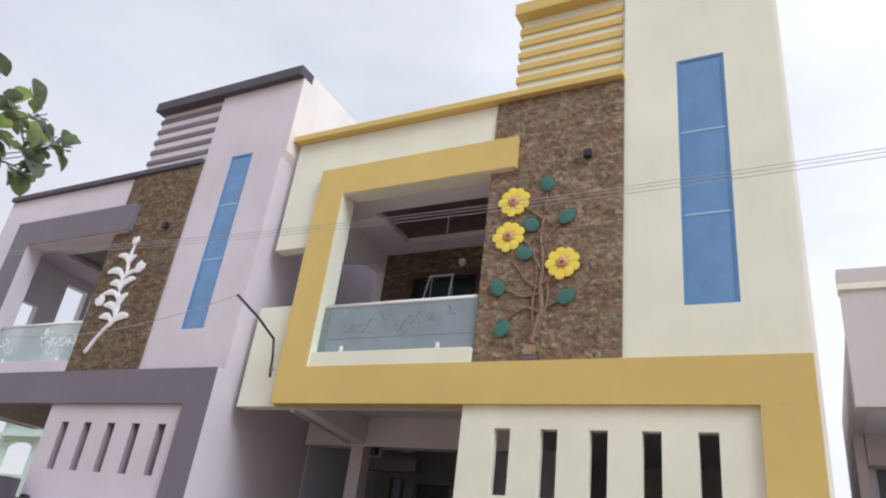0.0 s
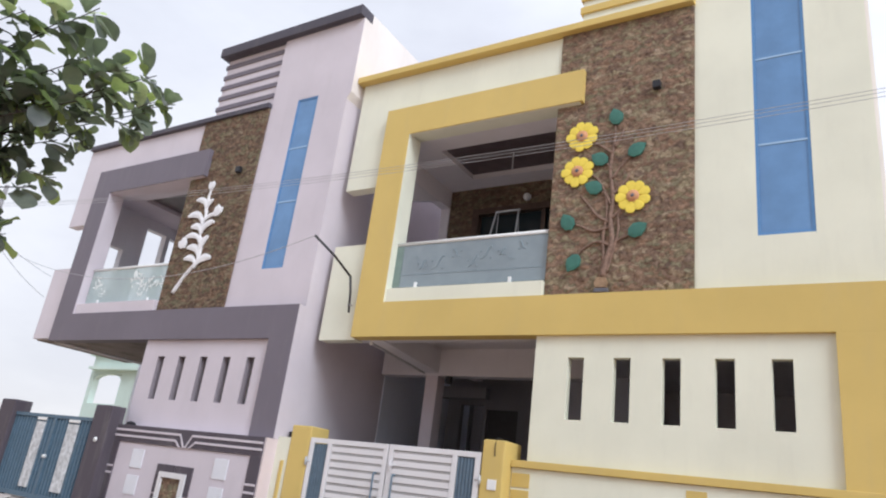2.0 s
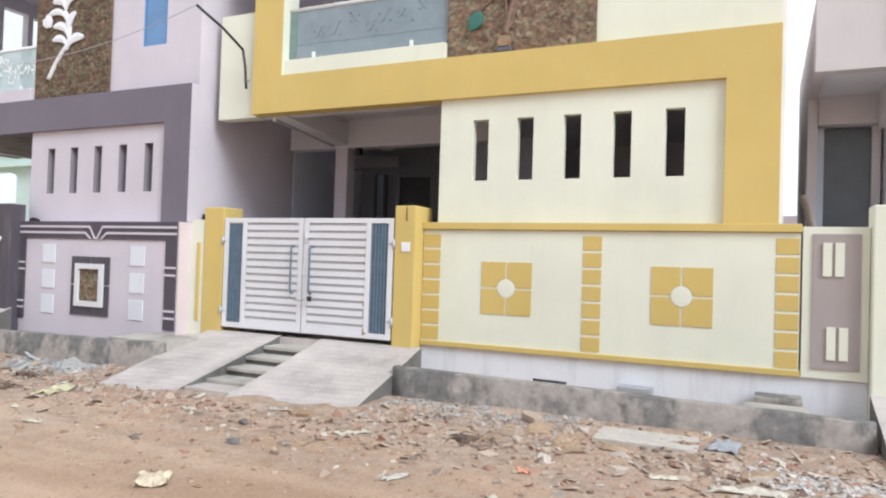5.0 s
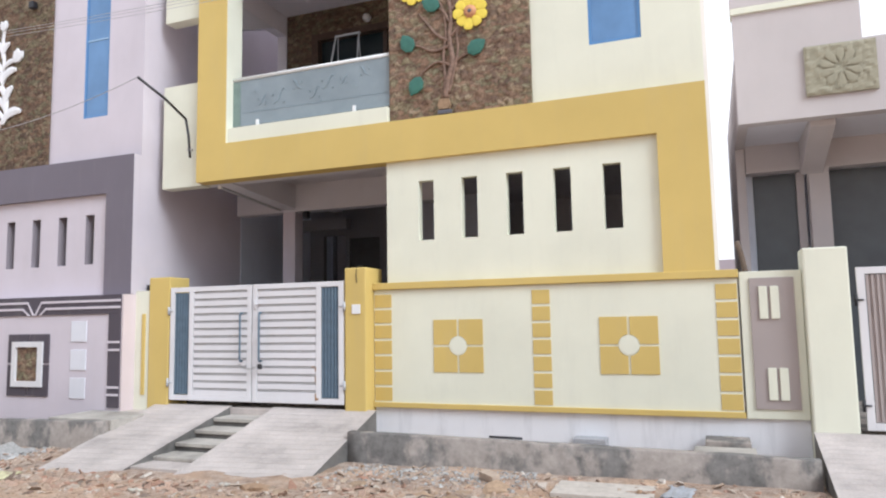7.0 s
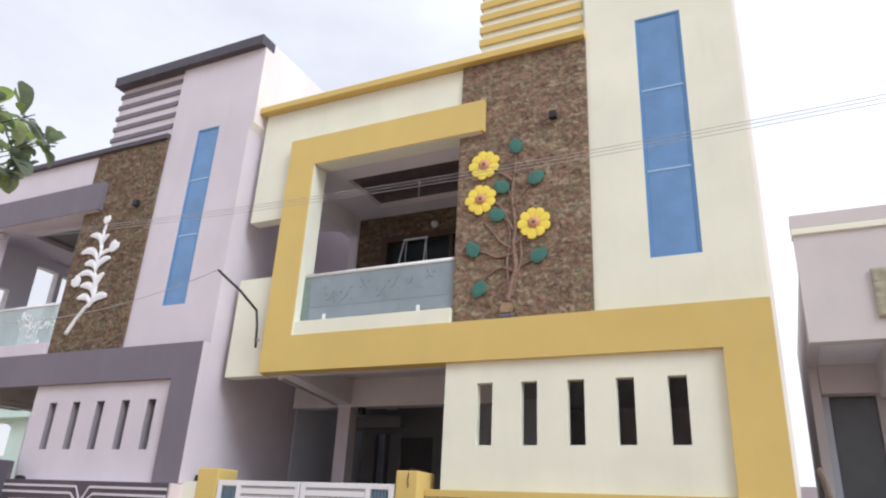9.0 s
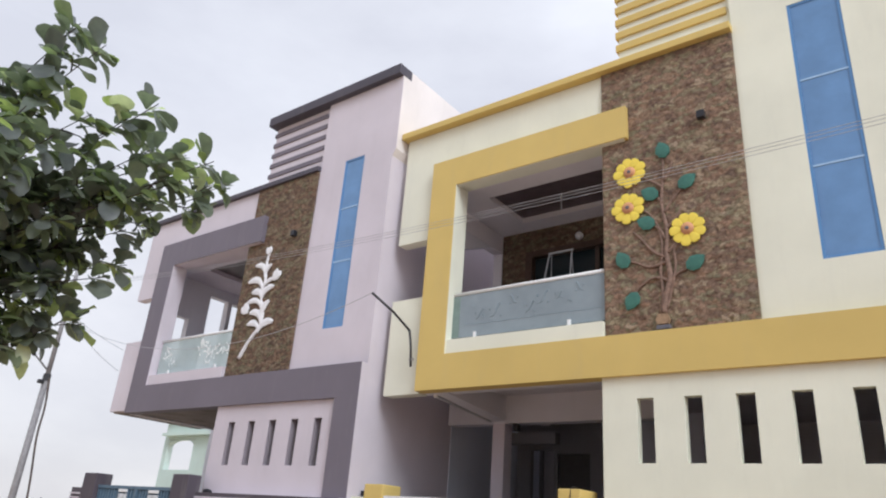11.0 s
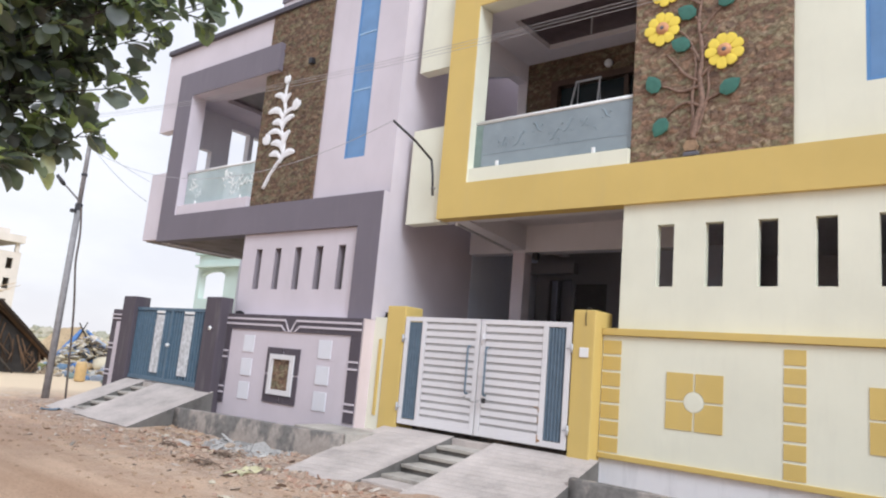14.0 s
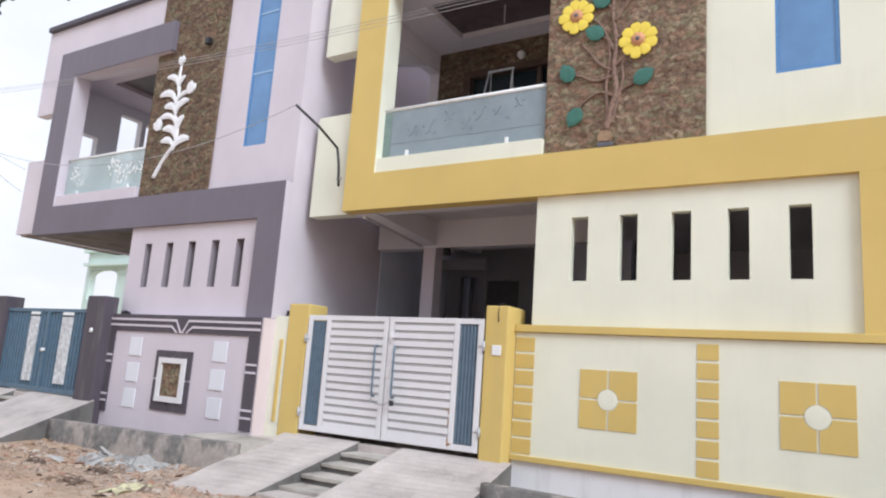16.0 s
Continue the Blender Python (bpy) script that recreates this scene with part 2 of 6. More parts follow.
def make_dirt():
    m, t, b = material("dirt_ground", 0.97, spec=0.1)
    a = noise_node(t, 0.35, 8, 0.6)
    sand = ramp_node(t, a.outputs["Fac"], [(0.30, (0.49, 0.338, 0.238)), (0.55, (0.615, 0.452, 0.332)), (0.75, (0.67, 0.522, 0.402))])
    # long faint wheel tracks along the road
    tr = noise_node(t, 1.0, 5, 0.55, (0.18, 2.2, 1))
    trr = ramp_node(t, tr.outputs["Fac"], [(0.35, (0.70, 0.64, 0.58)), (0.65, (1.08, 1.07, 1.05))])
    c0 = mixed(t, sand.outputs["Color"], trr.outputs["Color"], 0.65, "MULTIPLY")
    rp = noise_node(t, 0.9, 6, 0.62, (0.5, 1.4, 1))
    rpr = ramp_node(t, rp.outputs["Fac"], [(0.48, (0, 0, 0)), (0.64, (0.6, 0.6, 0.6))])
    c0 = mixed(t, c0, (0.47, 0.315, 0.225), rpr.outputs["Color"])
    # trodden cement dust and broken earth on the verge before the walls
    vp = t.nodes.new("ShaderNodeTexCoord")
    vs = t.nodes.new("ShaderNodeSeparateXYZ")
    t.links.new(vp.outputs["Object"], vs.inputs[0])
    vm = t.nodes.new("ShaderNodeMapRange")
    vm.inputs["From Min"].default_value, vm.inputs["From Max"].default_value = 3.3, 6.2
    t.links.new(vs.outputs["Y"], vm.inputs["Value"])
    vn = noise_node(t, 1.1, 8, 0.7)
    vnr = ramp_node(t, vn.outputs["Fac"], [(0.40, (0.1, 0.1, 0.1)), (0.55, (1, 1, 1))])
    vk = t.nodes.new("ShaderNodeMath")
    vk.operation = "MULTIPLY"
    t.links.new(vm.outputs["Result"], vk.inputs[0])
    t.links.new(vnr.outputs["Color"], vk.inputs[1])
    vc = noise_node(t, 5.0, 8, 0.72)
    vcr = ramp_node(t, vc.outputs["Fac"], [(0.32, (0.235, 0.165, 0.125)), (0.5, (0.42, 0.325, 0.262)), (0.66, (0.56, 0.475, 0.405))])
    c1 = mixed(t, c0, vcr.outputs["Color"], vk.outputs[0])
    # grit
    g = noise_node(t, 38, 6, 0.75)
    gr = ramp_node(t, g.outputs["Fac"], [(0.28, (0.60, 0.57, 0.55)), (0.5, (1, 1, 1)), (0.74, (1.18, 1.16, 1.14))])
    c2 = mixed(t, c1, gr.outputs["Color"], 0.85, "MULTIPLY")
    # pale sand on the open plot, its sunlit brightness put into the colour
    sp = t.nodes.new("ShaderNodeTexCoord")
    ss = t.nodes.new("ShaderNodeSeparateXYZ")
    t.links.new(sp.outputs["Object"], ss.inputs[0])
    sm = t.nodes.new("ShaderNodeMapRange")
    sm.inputs["From Min"].default_value, sm.inputs["From Max"].default_value = -16.5, -19.5
    t.links.new(ss.outputs["X"], sm.inputs["Value"])
    c2 = mixed(t, c2, (0.74, 0.60, 0.43), sm.outputs["Result"])
    # scrub takes over far from the houses
    pos = t.nodes.new("ShaderNodeTexCoord")
    sep = t.nodes.new("ShaderNodeSeparateXYZ")
    t.links.new(pos.outputs["Object"], sep.inputs[0])
    far = t.nodes.new("ShaderNodeMapRange")
    far.inputs["From Min"].default_value, far.inputs["From Max"].default_value = -21, -40
    t.links.new(sep.outputs["X"], far.inputs["Value"])
    v = noise_node(t, 0.16, 7, 0.65)
    vr = ramp_node(t, v.outputs["Fac"], [(0.40, (0, 0, 0)), (0.56, (1, 1, 1))])
    mul = t.nodes.new("ShaderNodeMath")
    mul.operation = "MULTIPLY"
    t.links.new(far.outputs["Result"], mul.inputs[0])
    t.links.new(vr.outputs["Color"], mul.inputs[1])
    gv = ramp_node(t, g.outputs["Fac"], [(0.3, (0.22, 0.23, 0.10)), (0.7, (0.42, 0.41, 0.21))])
    c3 = mixed(t, c2, gv.outputs["Color"], mul.outputs[0])
    t.links.new(c3, b.inputs["Base Color"])
    bump(t, b, g.outputs["Fac"], 0.7, 0.03)
    return m


DIRT = make_dirt()


def varied(name, cols, rough=0.9, scale=6.0, by="island", bumpy=0.3):
    m, t, b = material(name, rough, spec=0.2)
    if by == "island":
        src = t.nodes.new("ShaderNodeNewGeometry").outputs["Random Per Island"]
    else:
        src = t.nodes.new("ShaderNodeObjectInfo").outputs["Random"]
    r = ramp_node(t, src, [(i / (len(cols) - 1), c) for i, c in enumerate(cols)])
    n = noise_node(t, scale, 4)
    nr = ramp_node(t, n.outputs["Fac"], [(0.3, (0.72, 0.72, 0.72)), (0.7, (1.15, 1.15, 1.15))])
    t.links.new(mixed(t, r.outputs["Color"], nr.outputs["Color"], 0.8, "MULTIPLY"), b.inputs["Base Color"])
    if bumpy:
        bump(t, b, n.outputs["Fac"], bumpy, 0.01)
    return m


RUBBLE = varied("rubble", [(0.36, 0.27, 0.21), (0.46, 0.36, 0.28), (0.40, 0.23, 0.16), (0.20, 0.15, 0.12), (0.50, 0.41, 0.33), (0.38, 0.27, 0.20), (0.58, 0.52, 0.46)], 0.95, 30)
GRAVEL = varied("grey_gravel", [(0.33, 0.315, 0.30), (0.47, 0.455, 0.44), (0.23, 0.22, 0.21), (0.55, 0.535, 0.52)], 0.9, 40)
DRYSCRAP = varied("dry_scraps", [(0.16, 0.11, 0.08), (0.50, 0.40, 0.30), (0.10, 0.08, 0.07), (0.62, 0.56, 0.48), (0.40, 0.22, 0.15), (0.30, 0.24, 0.19)], 0.9, 30)
CLODS = varied("earth_clods", [(0.34, 0.23, 0.15), (0.44, 0.32, 0.22), (0.26, 0.18, 0.12), (0.5, 0.38, 0.27)], 0.97, 25)


def make_leaf():
    m, t, b = material("leaf", 0.34, spec=0.55)
    src = t.nodes.new("ShaderNodeNewGeometry").outputs["Random Per Island"]
    r = ramp_node(t, src, [(0.0, (0.120, 0.134, 0.145)), (0.6, (0.158, 0.180, 0.178)), (0.83, (0.195, 0.235, 0.155)), (0.94, (0.36, 0.42, 0.19)), (1.0, (0.55, 0.58, 0.50))])
    n = noise_node(t, 14, 3)
    nr = ramp_node(t, n.outputs["Fac"], [(0.3, (0.8, 0.8, 0.8)), (0.7, (1.2, 1.2, 1.1))])
    c = mixed(t, r.outputs["Color"], nr.outputs["Color"], 0.8, "MULTIPLY")
    t.links.new(c, b.inputs["Base Color"])
    tr = t.nodes.new("ShaderNodeBsdfTranslucent")
    tc = mixed(t, c, (1.55, 1.75, 0.95), 1.0, "MULTIPLY")
    t.links.new(tc, tr.inputs["Color"])
    ms = t.nodes.new("ShaderNodeMixShader")
    ms.inputs[0].default_value = 0.46
    t.links.new(b.outputs[0], ms.inputs[1])
    t.links.new(tr.outputs[0], ms.inputs[2])
    t.links.new(ms.outputs[0], t.nodes["Material Output"].inputs["Surface"])
    return m


LEAF = make_leaf()
# dark stone tone; on the ramps it also paints the shade around the steps
DARKSTONE = make_concrete("dark_stone_and_shade", (0.19, 0.18, 0.17))
BARK = make_concrete("bark", (0.07, 0.058, 0.048))


def plain(name, rgb, rough=0.5, metal=0.0, spec=0.4, var=0.12, scale=8.0):
    m, t, b = material(name, rough, metal, spec)
    n = noise_node(t, scale, 5)
    r = ramp_node(t, n.outputs["Fac"], [(0.3, times(rgb, 1 - var)), (0.7, times(rgb, 1 + var))])
    t.links.new(r.outputs["Color"], b.inputs["Base Color"])
    return m


GATEBACK = plain("grey_gate_sheet", (0.32, 0.305, 0.305), 0.5)
POLEGREY = plain("weathered_pole_paint", (0.27, 0.26, 0.265), 0.6, var=0.2)
ROPE = plain("brown_rope_cable", (0.11, 0.09, 0.08), 0.9, var=0.3)
TEAL = plain("teal_grey_enamel", (0.13, 0.18, 0.235), 0.4)
GATEBLUE = plain("blue_gate_enamel", (0.088, 0.145, 0.205), 0.45)
STRIPWHITE = plain("mottled_white_strip", (0.55, 0.56, 0.58), 0.4, var=0.35, scale=14)
STEEL = plain("worn_steel", (0.38, 0.37, 0.36), 0.4, 0.8)
DARKSTEEL = plain("dark_steel", (0.06, 0.06, 0.065), 0.5, 0.5)
GALV = plain("galvanised_pole", (0.50, 0.51, 0.53), 0.5, 0.1)
CABLE = plain("black_cable", (0.03, 0.03, 0.033), 0.6)
WIRE = plain("weathered_wire", (0.42, 0.42, 0.44), 0.5, 0.0)
YELLOWPETAL = plain("yellow_petal_paint", (0.84, 0.66, 0.09), 0.6, var=0.06)
ORANGEDISC = plain("orange_flower_disc", (0.60, 0.30, 0.15), 0.6)
DARKDISC = plain("grey_flower_eye", (0.12, 0.12, 0.14), 0.6)
LEAFPAINT = plain("green_leaf_paint", (0.052, 0.158, 0.122), 0.5, var=0.15)
RELIEFBROWN = plain("brown_relief", (0.215, 0.138, 0.102), 0.7, var=0.35, scale=18)
RELIEFTIP = plain("tan_relief", (0.30, 0.20, 0.12), 0.7, var=0.3, scale=18)
WHITERELIEF = plain("white_relief", (0.80, 0.79, 0.81), 0.6, var=0.05)
BLACK = plain("black_plastic", (0.02, 0.02, 0.025), 0.4)
PLASTICWHITE = plain("white_plastic", (0.8, 0.8, 0.8), 0.35, var=0.03)
DARKWOOD = plain("dark_brown_ceiling_wood", (0.112, 0.086, 0.094), 0.4, var=0.25, scale=5)
# plaster darkened so the deep porch's shade is in its colour
BACKWALL = paint("shaded_back_plaster", (0.30, 0.30, 0.325), 0.9)
DARKDOOR = plain("dark_grey_door", (0.10, 0.095, 0.10), 0.5)
DOORWOOD = plain("varnished_teak", (0.088, 0.055, 0.040), 0.4, var=0.3, scale=10)
THATCH = varied("palm_thatch", [(0.05, 0.037, 0.028), (0.20, 0.12, 0.07), (0.028, 0.022, 0.018), (0.09, 0.06, 0.04)], 0.95, 10)
TARPBLUE = plain("blue_tarpaulin", (0.08, 0.17, 0.38), 0.5, var=0.25)
TARPDARK = plain("dark_tarpaulin", (0.032, 0.028, 0.026), 0.6, var=0.4, scale=3)
STRAW = plain("straw_sacks", (0.48, 0.36, 0.22), 0.95, var=0.3)
DRUMYELLOW = plain("yellow_drum_plastic", (0.60, 0.42, 0.20), 0.5)
# greens paled so that distance haze is part of the colour
SHRUB = varied("hazed_far_shrubs", [(0.34, 0.33, 0.25), (0.44, 0.40, 0.32), (0.30, 0.30, 0.23)], 0.95, 2)
RUST = plain("rusty_edge", (0.36, 0.20, 0.09), 0.8, var=0.4, scale=25)
PAPER = varied("litter_paper", [(0.60, 0.52, 0.36), (0.62, 0.56, 0.45), (0.52, 0.49, 0.44)], 0.85, 20, by="object")
CREAMSHEET = plain("cream_plastic_sheet", (0.66, 0.55, 0.40), 0.6, var=0.2, scale=14)
PALESTONE = plain("pale_stone", (0.50, 0.45, 0.40), 0.9, var=0.15, scale=12)
DRYTWIG = plain("dry_twig", (0.17, 0.125, 0.095), 0.9, var=0.3)
PALEYELLOW = plain("pale_yellow_plastic", (0.62, 0.58, 0.36), 0.5, var=0.2)
PALEBLUEBAG = plain("pale_blue_plastic", (0.36, 0.37, 0.40), 0.4, var=0.2)
PALECHIP = varied("pale_plaster_chips", [(0.50, 0.47, 0.45), (0.66, 0.63, 0.61), (0.42, 0.37, 0.33), (0.58, 0.53, 0.48)], 0.9, 30)
LITTERBLUE = plain("blue_litter", (0.08, 0.22, 0.5), 0.6)
LITTERORANGE = plain("orange_litter", (0.62, 0.31, 0.19), 0.6)


def make_glass(name, rgb, rough, alpha):
    m, t, b = material(name, rough, spec=0.5)
    n = noise_node(t, 3.0, 4)
    r = ramp_node(t, n.outputs["Fac"], [(0.3, times(rgb, 0.9)), (0.7, times(rgb, 1.1))])
    t.links.new(r.outputs["Color"], b.inputs["Base Color"])
    b.inputs["Alpha"].default_value = alpha
    return m


GLAZEBAR = plain("pale_blue_bar", (0.36, 0.52, 0.72), 0.4, var=0.05)
BLUEGLASS = make_glass("blue_film_glass", (0.142, 0.268, 0.485), 0.15, 1.0)
BLUEFRAME = plain("blue_film_frame", (0.115, 0.26, 0.51), 0.3, var=0.05)
FROST = make_glass("frosted_rail_glass", (0.30, 0.355, 0.39), 0.25, 0.80)
FROSTPALE = make_glass("pale_frosted_glass", (0.52, 0.62, 0.62), 0.25, 0.60)
ETCH = plain("etched_pattern", (0.235, 0.295, 0.335), 0.6)
GLASSEDGE = plain("green_glass_edge", (0.20, 0.27, 0.25), 0.3, var=0.1)
ETCHPALE = plain("pale_etched_pattern", (0.82, 0.86, 0.85), 0.6, var=0.04)
# grey-black pane tone carries the east porch's inner shade
PORCHGLASS = make_glass("porch_shade_glass", (0.115, 0.125, 0.135), 0.4, 1.0)
DARKGLASS = make_glass("dark_window_glass", (0.02, 0.03, 0.035), 0.08, 1.0)

# ---- mesh helpers ----


def box(bm, x0, x1, y0, y1, z0, z1, bev=0.0):
    vs = [bm.verts.new(p) for p in ((x0, y0, z0), (x1, y0, z0), (x1, y1, z0), (x0, y1, z0), (x0, y0, z1), (x1, y0, z1), (x1, y1, z1), (x0, y1, z1))]
    fs = [bm.faces.new([vs[i] for i in q]) for q in ((3, 2, 1, 0), (4, 5, 6, 7), (0, 1, 5, 4), (1, 2, 6, 5), (2, 3, 7, 6), (3, 0, 4, 7))]
    if bev:
        es = list({e for f in fs for e in f.edges})
        bmesh.ops.bevel(bm, geom=es, offset=bev, segments=2, affect="EDGES", profile=0.6)
    return bm


def boxes(*dims, bev=0.0):
    bm = bmesh.new()
    for d in dims:
        one = bmesh.new()
        box(one, *d, bev)
        me = bpy.data.meshes.new("t")
        one.to_mesh(me)
        one.free()
        bm.from_mesh(me)
        bpy.data.meshes.remove(me)
    return bm


def holed(x0, x1, z0, z1, y0, y1, holes):
    """A wall in the x-z plane from y0 (front) to y1 with rectangular openings (a0, a1, b0, b1) through it."""
    xs = sorted({x0, x1, *[min(max(v, x0), x1) for h in holes for v in h[:2]]})
    zs = sorted({z0, z1, *[min(max(v, z0), z1) for h in holes for v in h[2:]]})
    bm = bmesh.new()
    grid = {}

    def v(i, j, k):
        key = (i, j, k)
        if key not in grid:
            grid[key] = bm.verts.new((xs[i], (y0, y1)[k], zs[j]))
        return grid[key]

    def solid(i, j):
        if not (0 <= i < len(xs) - 1 and 0 <= j < len(zs) - 1):
            return False
        cx, cz = (xs[i] + xs[i + 1]) / 2, (zs[j] + zs[j + 1]) / 2
        return not any(h[0] < cx < h[1] and h[2] < cz < h[3] for h in holes)

    for i in range(len(xs) - 1):
        for j in range(len(zs) - 1):
            if not solid(i, j):
                continue
            bm.faces.new((v(i, j, 0), v(i + 1, j, 0), v(i + 1, j + 1, 0), v(i, j + 1, 0)))
            bm.faces.new((v(i, j, 1), v(i, j + 1, 1), v(i + 1, j + 1, 1), v(i + 1, j, 1)))
            if not solid(i - 1, j):
                bm.faces.new((v(i, j, 0), v(i, j + 1, 0), v(i, j + 1, 1), v(i, j, 1)))
            if not solid(i + 1, j):
                bm.faces.new((v(i + 1, j, 0), v(i + 1, j, 1), v(i + 1, j + 1, 1), v(i + 1, j + 1, 0)))
            if not solid(i, j - 1):
                bm.faces.new((v(i, j, 0), v(i, j, 1), v(i + 1, j, 1), v(i + 1, j, 0)))
            if not solid(i, j + 1):
                bm.faces.new((v(i, j + 1, 0), v(i + 1, j + 1, 0), v(i + 1, j + 1, 1), v(i, j + 1, 1)))
    return bm


def holed_side(y0, y1, z0, z1, x0, x1, holes):
    """The same in the y-z plane; holes are (y, y, z, z)."""
    bm = holed(y0, y1, z0, z1, x0, x1, holes)
    for v in bm.verts:
        v.co = Vector((v.co.y, v.co.x, v.co.z))
    bmesh.ops.reverse_faces(bm, faces=bm.faces)
    return bm


def tube(bm, pts, radii, sides=8):
    """A round bar through pts; radii is one number or one for each point."""
    pts = [Vector(p) for p in pts]
    rad = radii if isinstance(radii, (list, tuple)) else [radii] * len(pts)
    rings = []
    side = None
    for i, p in enumerate(pts):
        d = (pts[min(i + 1, len(pts) - 1)] - pts[max(i - 1, 0)]).normalized()
        if side is None:
            side = d.cross(Vector((0.3, 0.2, 0.9))).normalized()
        side = (side - d * side.dot(d)).normalized()
        up = d.cross(side)
        rings.append([bm.verts.new(p + (side * math.cos(a) + up * math.sin(a)) * rad[i]) for a in (2 * math.pi * k / sides for k in range(sides))])
    for a, b in zip(rings, rings[1:]):
        for k in range(sides):
            bm.faces.new((a[k], a[(k + 1) % sides], b[(k + 1) % sides], b[k]))
    bm.faces.new(rings[0][::-1])
    bm.faces.new(rings[-1])
    return bm


def tubes(*items, sides=8):
    bm = bmesh.new()
    for pts, r in items:
        tube(bm, pts, r, sides)
    return bm


def limb(pts, r0, r1):
    n = len(pts)
    fine = []
    for i in range(n - 1):
        p0, p1, p2, p3 = (Vector(pts[max(0, min(n - 1, i + k))]) for k in (-1, 0, 1, 2))
        for q in range(4):
            u = q / 4
            fine.append(0.5 * ((2 * p1) + (p2 - p0) * u + (2 * p0 - 5 * p1 + 4 * p2 - p3) * u * u + (3 * p1 - p0 - 3 * p2 + p3) * u ** 3))
    fine.append(Vector(pts[-1]))
    m = len(fine)
    return fine, [r0 + (r1 - r0) * i / (m - 1) for i in range(m)]


def prism(outline, y0, y1):
    """An outline of (x, z) points pulled from y0 to y1."""
    bm = bmesh.new()
    a = [bm.verts.new((x, y0, z)) for x, z in outline]
    b = [bm.verts.new((x, y1, z)) for x, z in outline]
    bm.faces.new(a)
    bm.faces.new(b[::-1])
    n = len(a)
    for i in range(n):
        bm.faces.new((a[i], b[i], b[(i + 1) % n], a[(i + 1) % n]))
    bmesh.ops.recalc_face_normals(bm, faces=bm.faces)
    return bm


def thicken(bm, d):
    """Gives open sheets a back and rims, d below them along z or y."""
    pairs = {v: bm.verts.new(v.co + Vector(d)) for v in bm.verts[:]}
    rims = [e for e in bm.edges[:] if len(e.link_faces) == 1]
    for f in bm.faces[:]:
        bm.faces.new([pairs[v] for v in reversed(f.verts)])
    for e in rims:
        loop = e.link_loops[0]
        a, b = loop.vert, loop.link_loop_next.vert
        bm.faces.new((b, a, pairs[a], pairs[b]))
    return bm


def mesh_of(name, bm, mat, smooth=False):
    me = bpy.data.meshes.new(name)
    bm.to_mesh(me)
    bm.free()
    me.materials.append(mat)
    if smooth:
        me.polygons.foreach_set("use_smooth", [True] * len(me.polygons))
    return me


def part(name, bm, mat, parent, label="", smooth=False):
    ob = new(name, mesh_of(name, bm, mat, smooth))
    ob.parent = parent
    ob.matrix_parent_inverse = parent.matrix_world.inverted()
    return tagged(ob, label)


def thing(name, label, category, at=(0, 0, 0), group="", kind=""):
    ob = new(name)
    ob.location = at
    ob.matrix_world = Matrix.Translation(at)
    ob.empty_display_size = 0.2
    return tagged(ob, label, category, group, kind)


def solo(name, bm, mat, label, category, group="", kind="", smooth=False):
    return tagged(new(name, mesh_of(name, bm, mat, smooth)), label, category, group, kind)


# ---- ground ----


def ground_height(x, y):
    h = 0.03 * noise.noise(Vector((x * 0.25, y * 0.25, 0.0)))
    near = max(0.0, 1.0 - abs(x + 4) / 30.0)
    h += near * (0.014 * noise.noise(Vector((x * 1.7, y * 2.6, 3.0))) + 0.010 * noise.noise(Vector((x * 3.1, y * 4.7, 5.0))))
    verge = math.exp(-((y - 6.9) / 0.55) ** 2)
    h += verge * (0.03 + 0.05 * noise.noise(Vector((x * 1.3, y * 1.8, 7.0))) + 0.03 * noise.noise(Vector((x * 3.7, y * 4.4, 2.0))))
    if x < -19:
        h += 0.10 * noise.noise(Vector((x * 0.12, y * 0.12, 9.0))) * min(1.0, (-19 - x) / 12)
    return h - 0.01


def graded(fine0, fine1, step, far0, far1):
    v, s = [fine0 + step * i for i in range(int((fine1 - fine0) / step) + 1)], step
    a = v[0]
    while a > far0:
        s *= 1.22
        a -= s
        v.insert(0, max(a, far0))
    a, s = v[-1], step
    while a < far1:
        s *= 1.22
        a += s
        v.append(min(a, far1))
    return v


gx = graded(-20.0, 4.0, 0.14, -1500, 1500)
gy = graded(1.5, 9.0, 0.10, -1500, 1500)
g_verts = [(x, y, ground_height(x, y)) for y in gy for x in gx]
nx = len(gx)
g_faces = [(j * nx + i, j * nx + i + 1, (j + 1) * nx + i + 1, (j + 1) * nx + i) for j in range(len(gy) - 1) for i in range(nx - 1)]
g_mesh = bpy.data.meshes.new("ground")
g_mesh.from_pydata(g_verts, [], g_faces)
g_mesh.materials.append(DIRT)
g_mesh.polygons.foreach_set("use_smooth", [True] * len(g_mesh.polygons))
tagged(new("ground", g_mesh), "sandy orange-brown dirt road and open scrub land", "ground", kind="structure")

# unseen wall added behind the viewpoint; it cuts low sky light off the facades
tagged(new("low_sky_blocker", mesh_of("low_sky_blocker", boxes((-34, 26, -11.2, -11.0, -0.2, 7.0)), ROOFGREY)), "unseen plain wall added to block low sky light", "wall", kind="structure")

# ---- the two houses ----


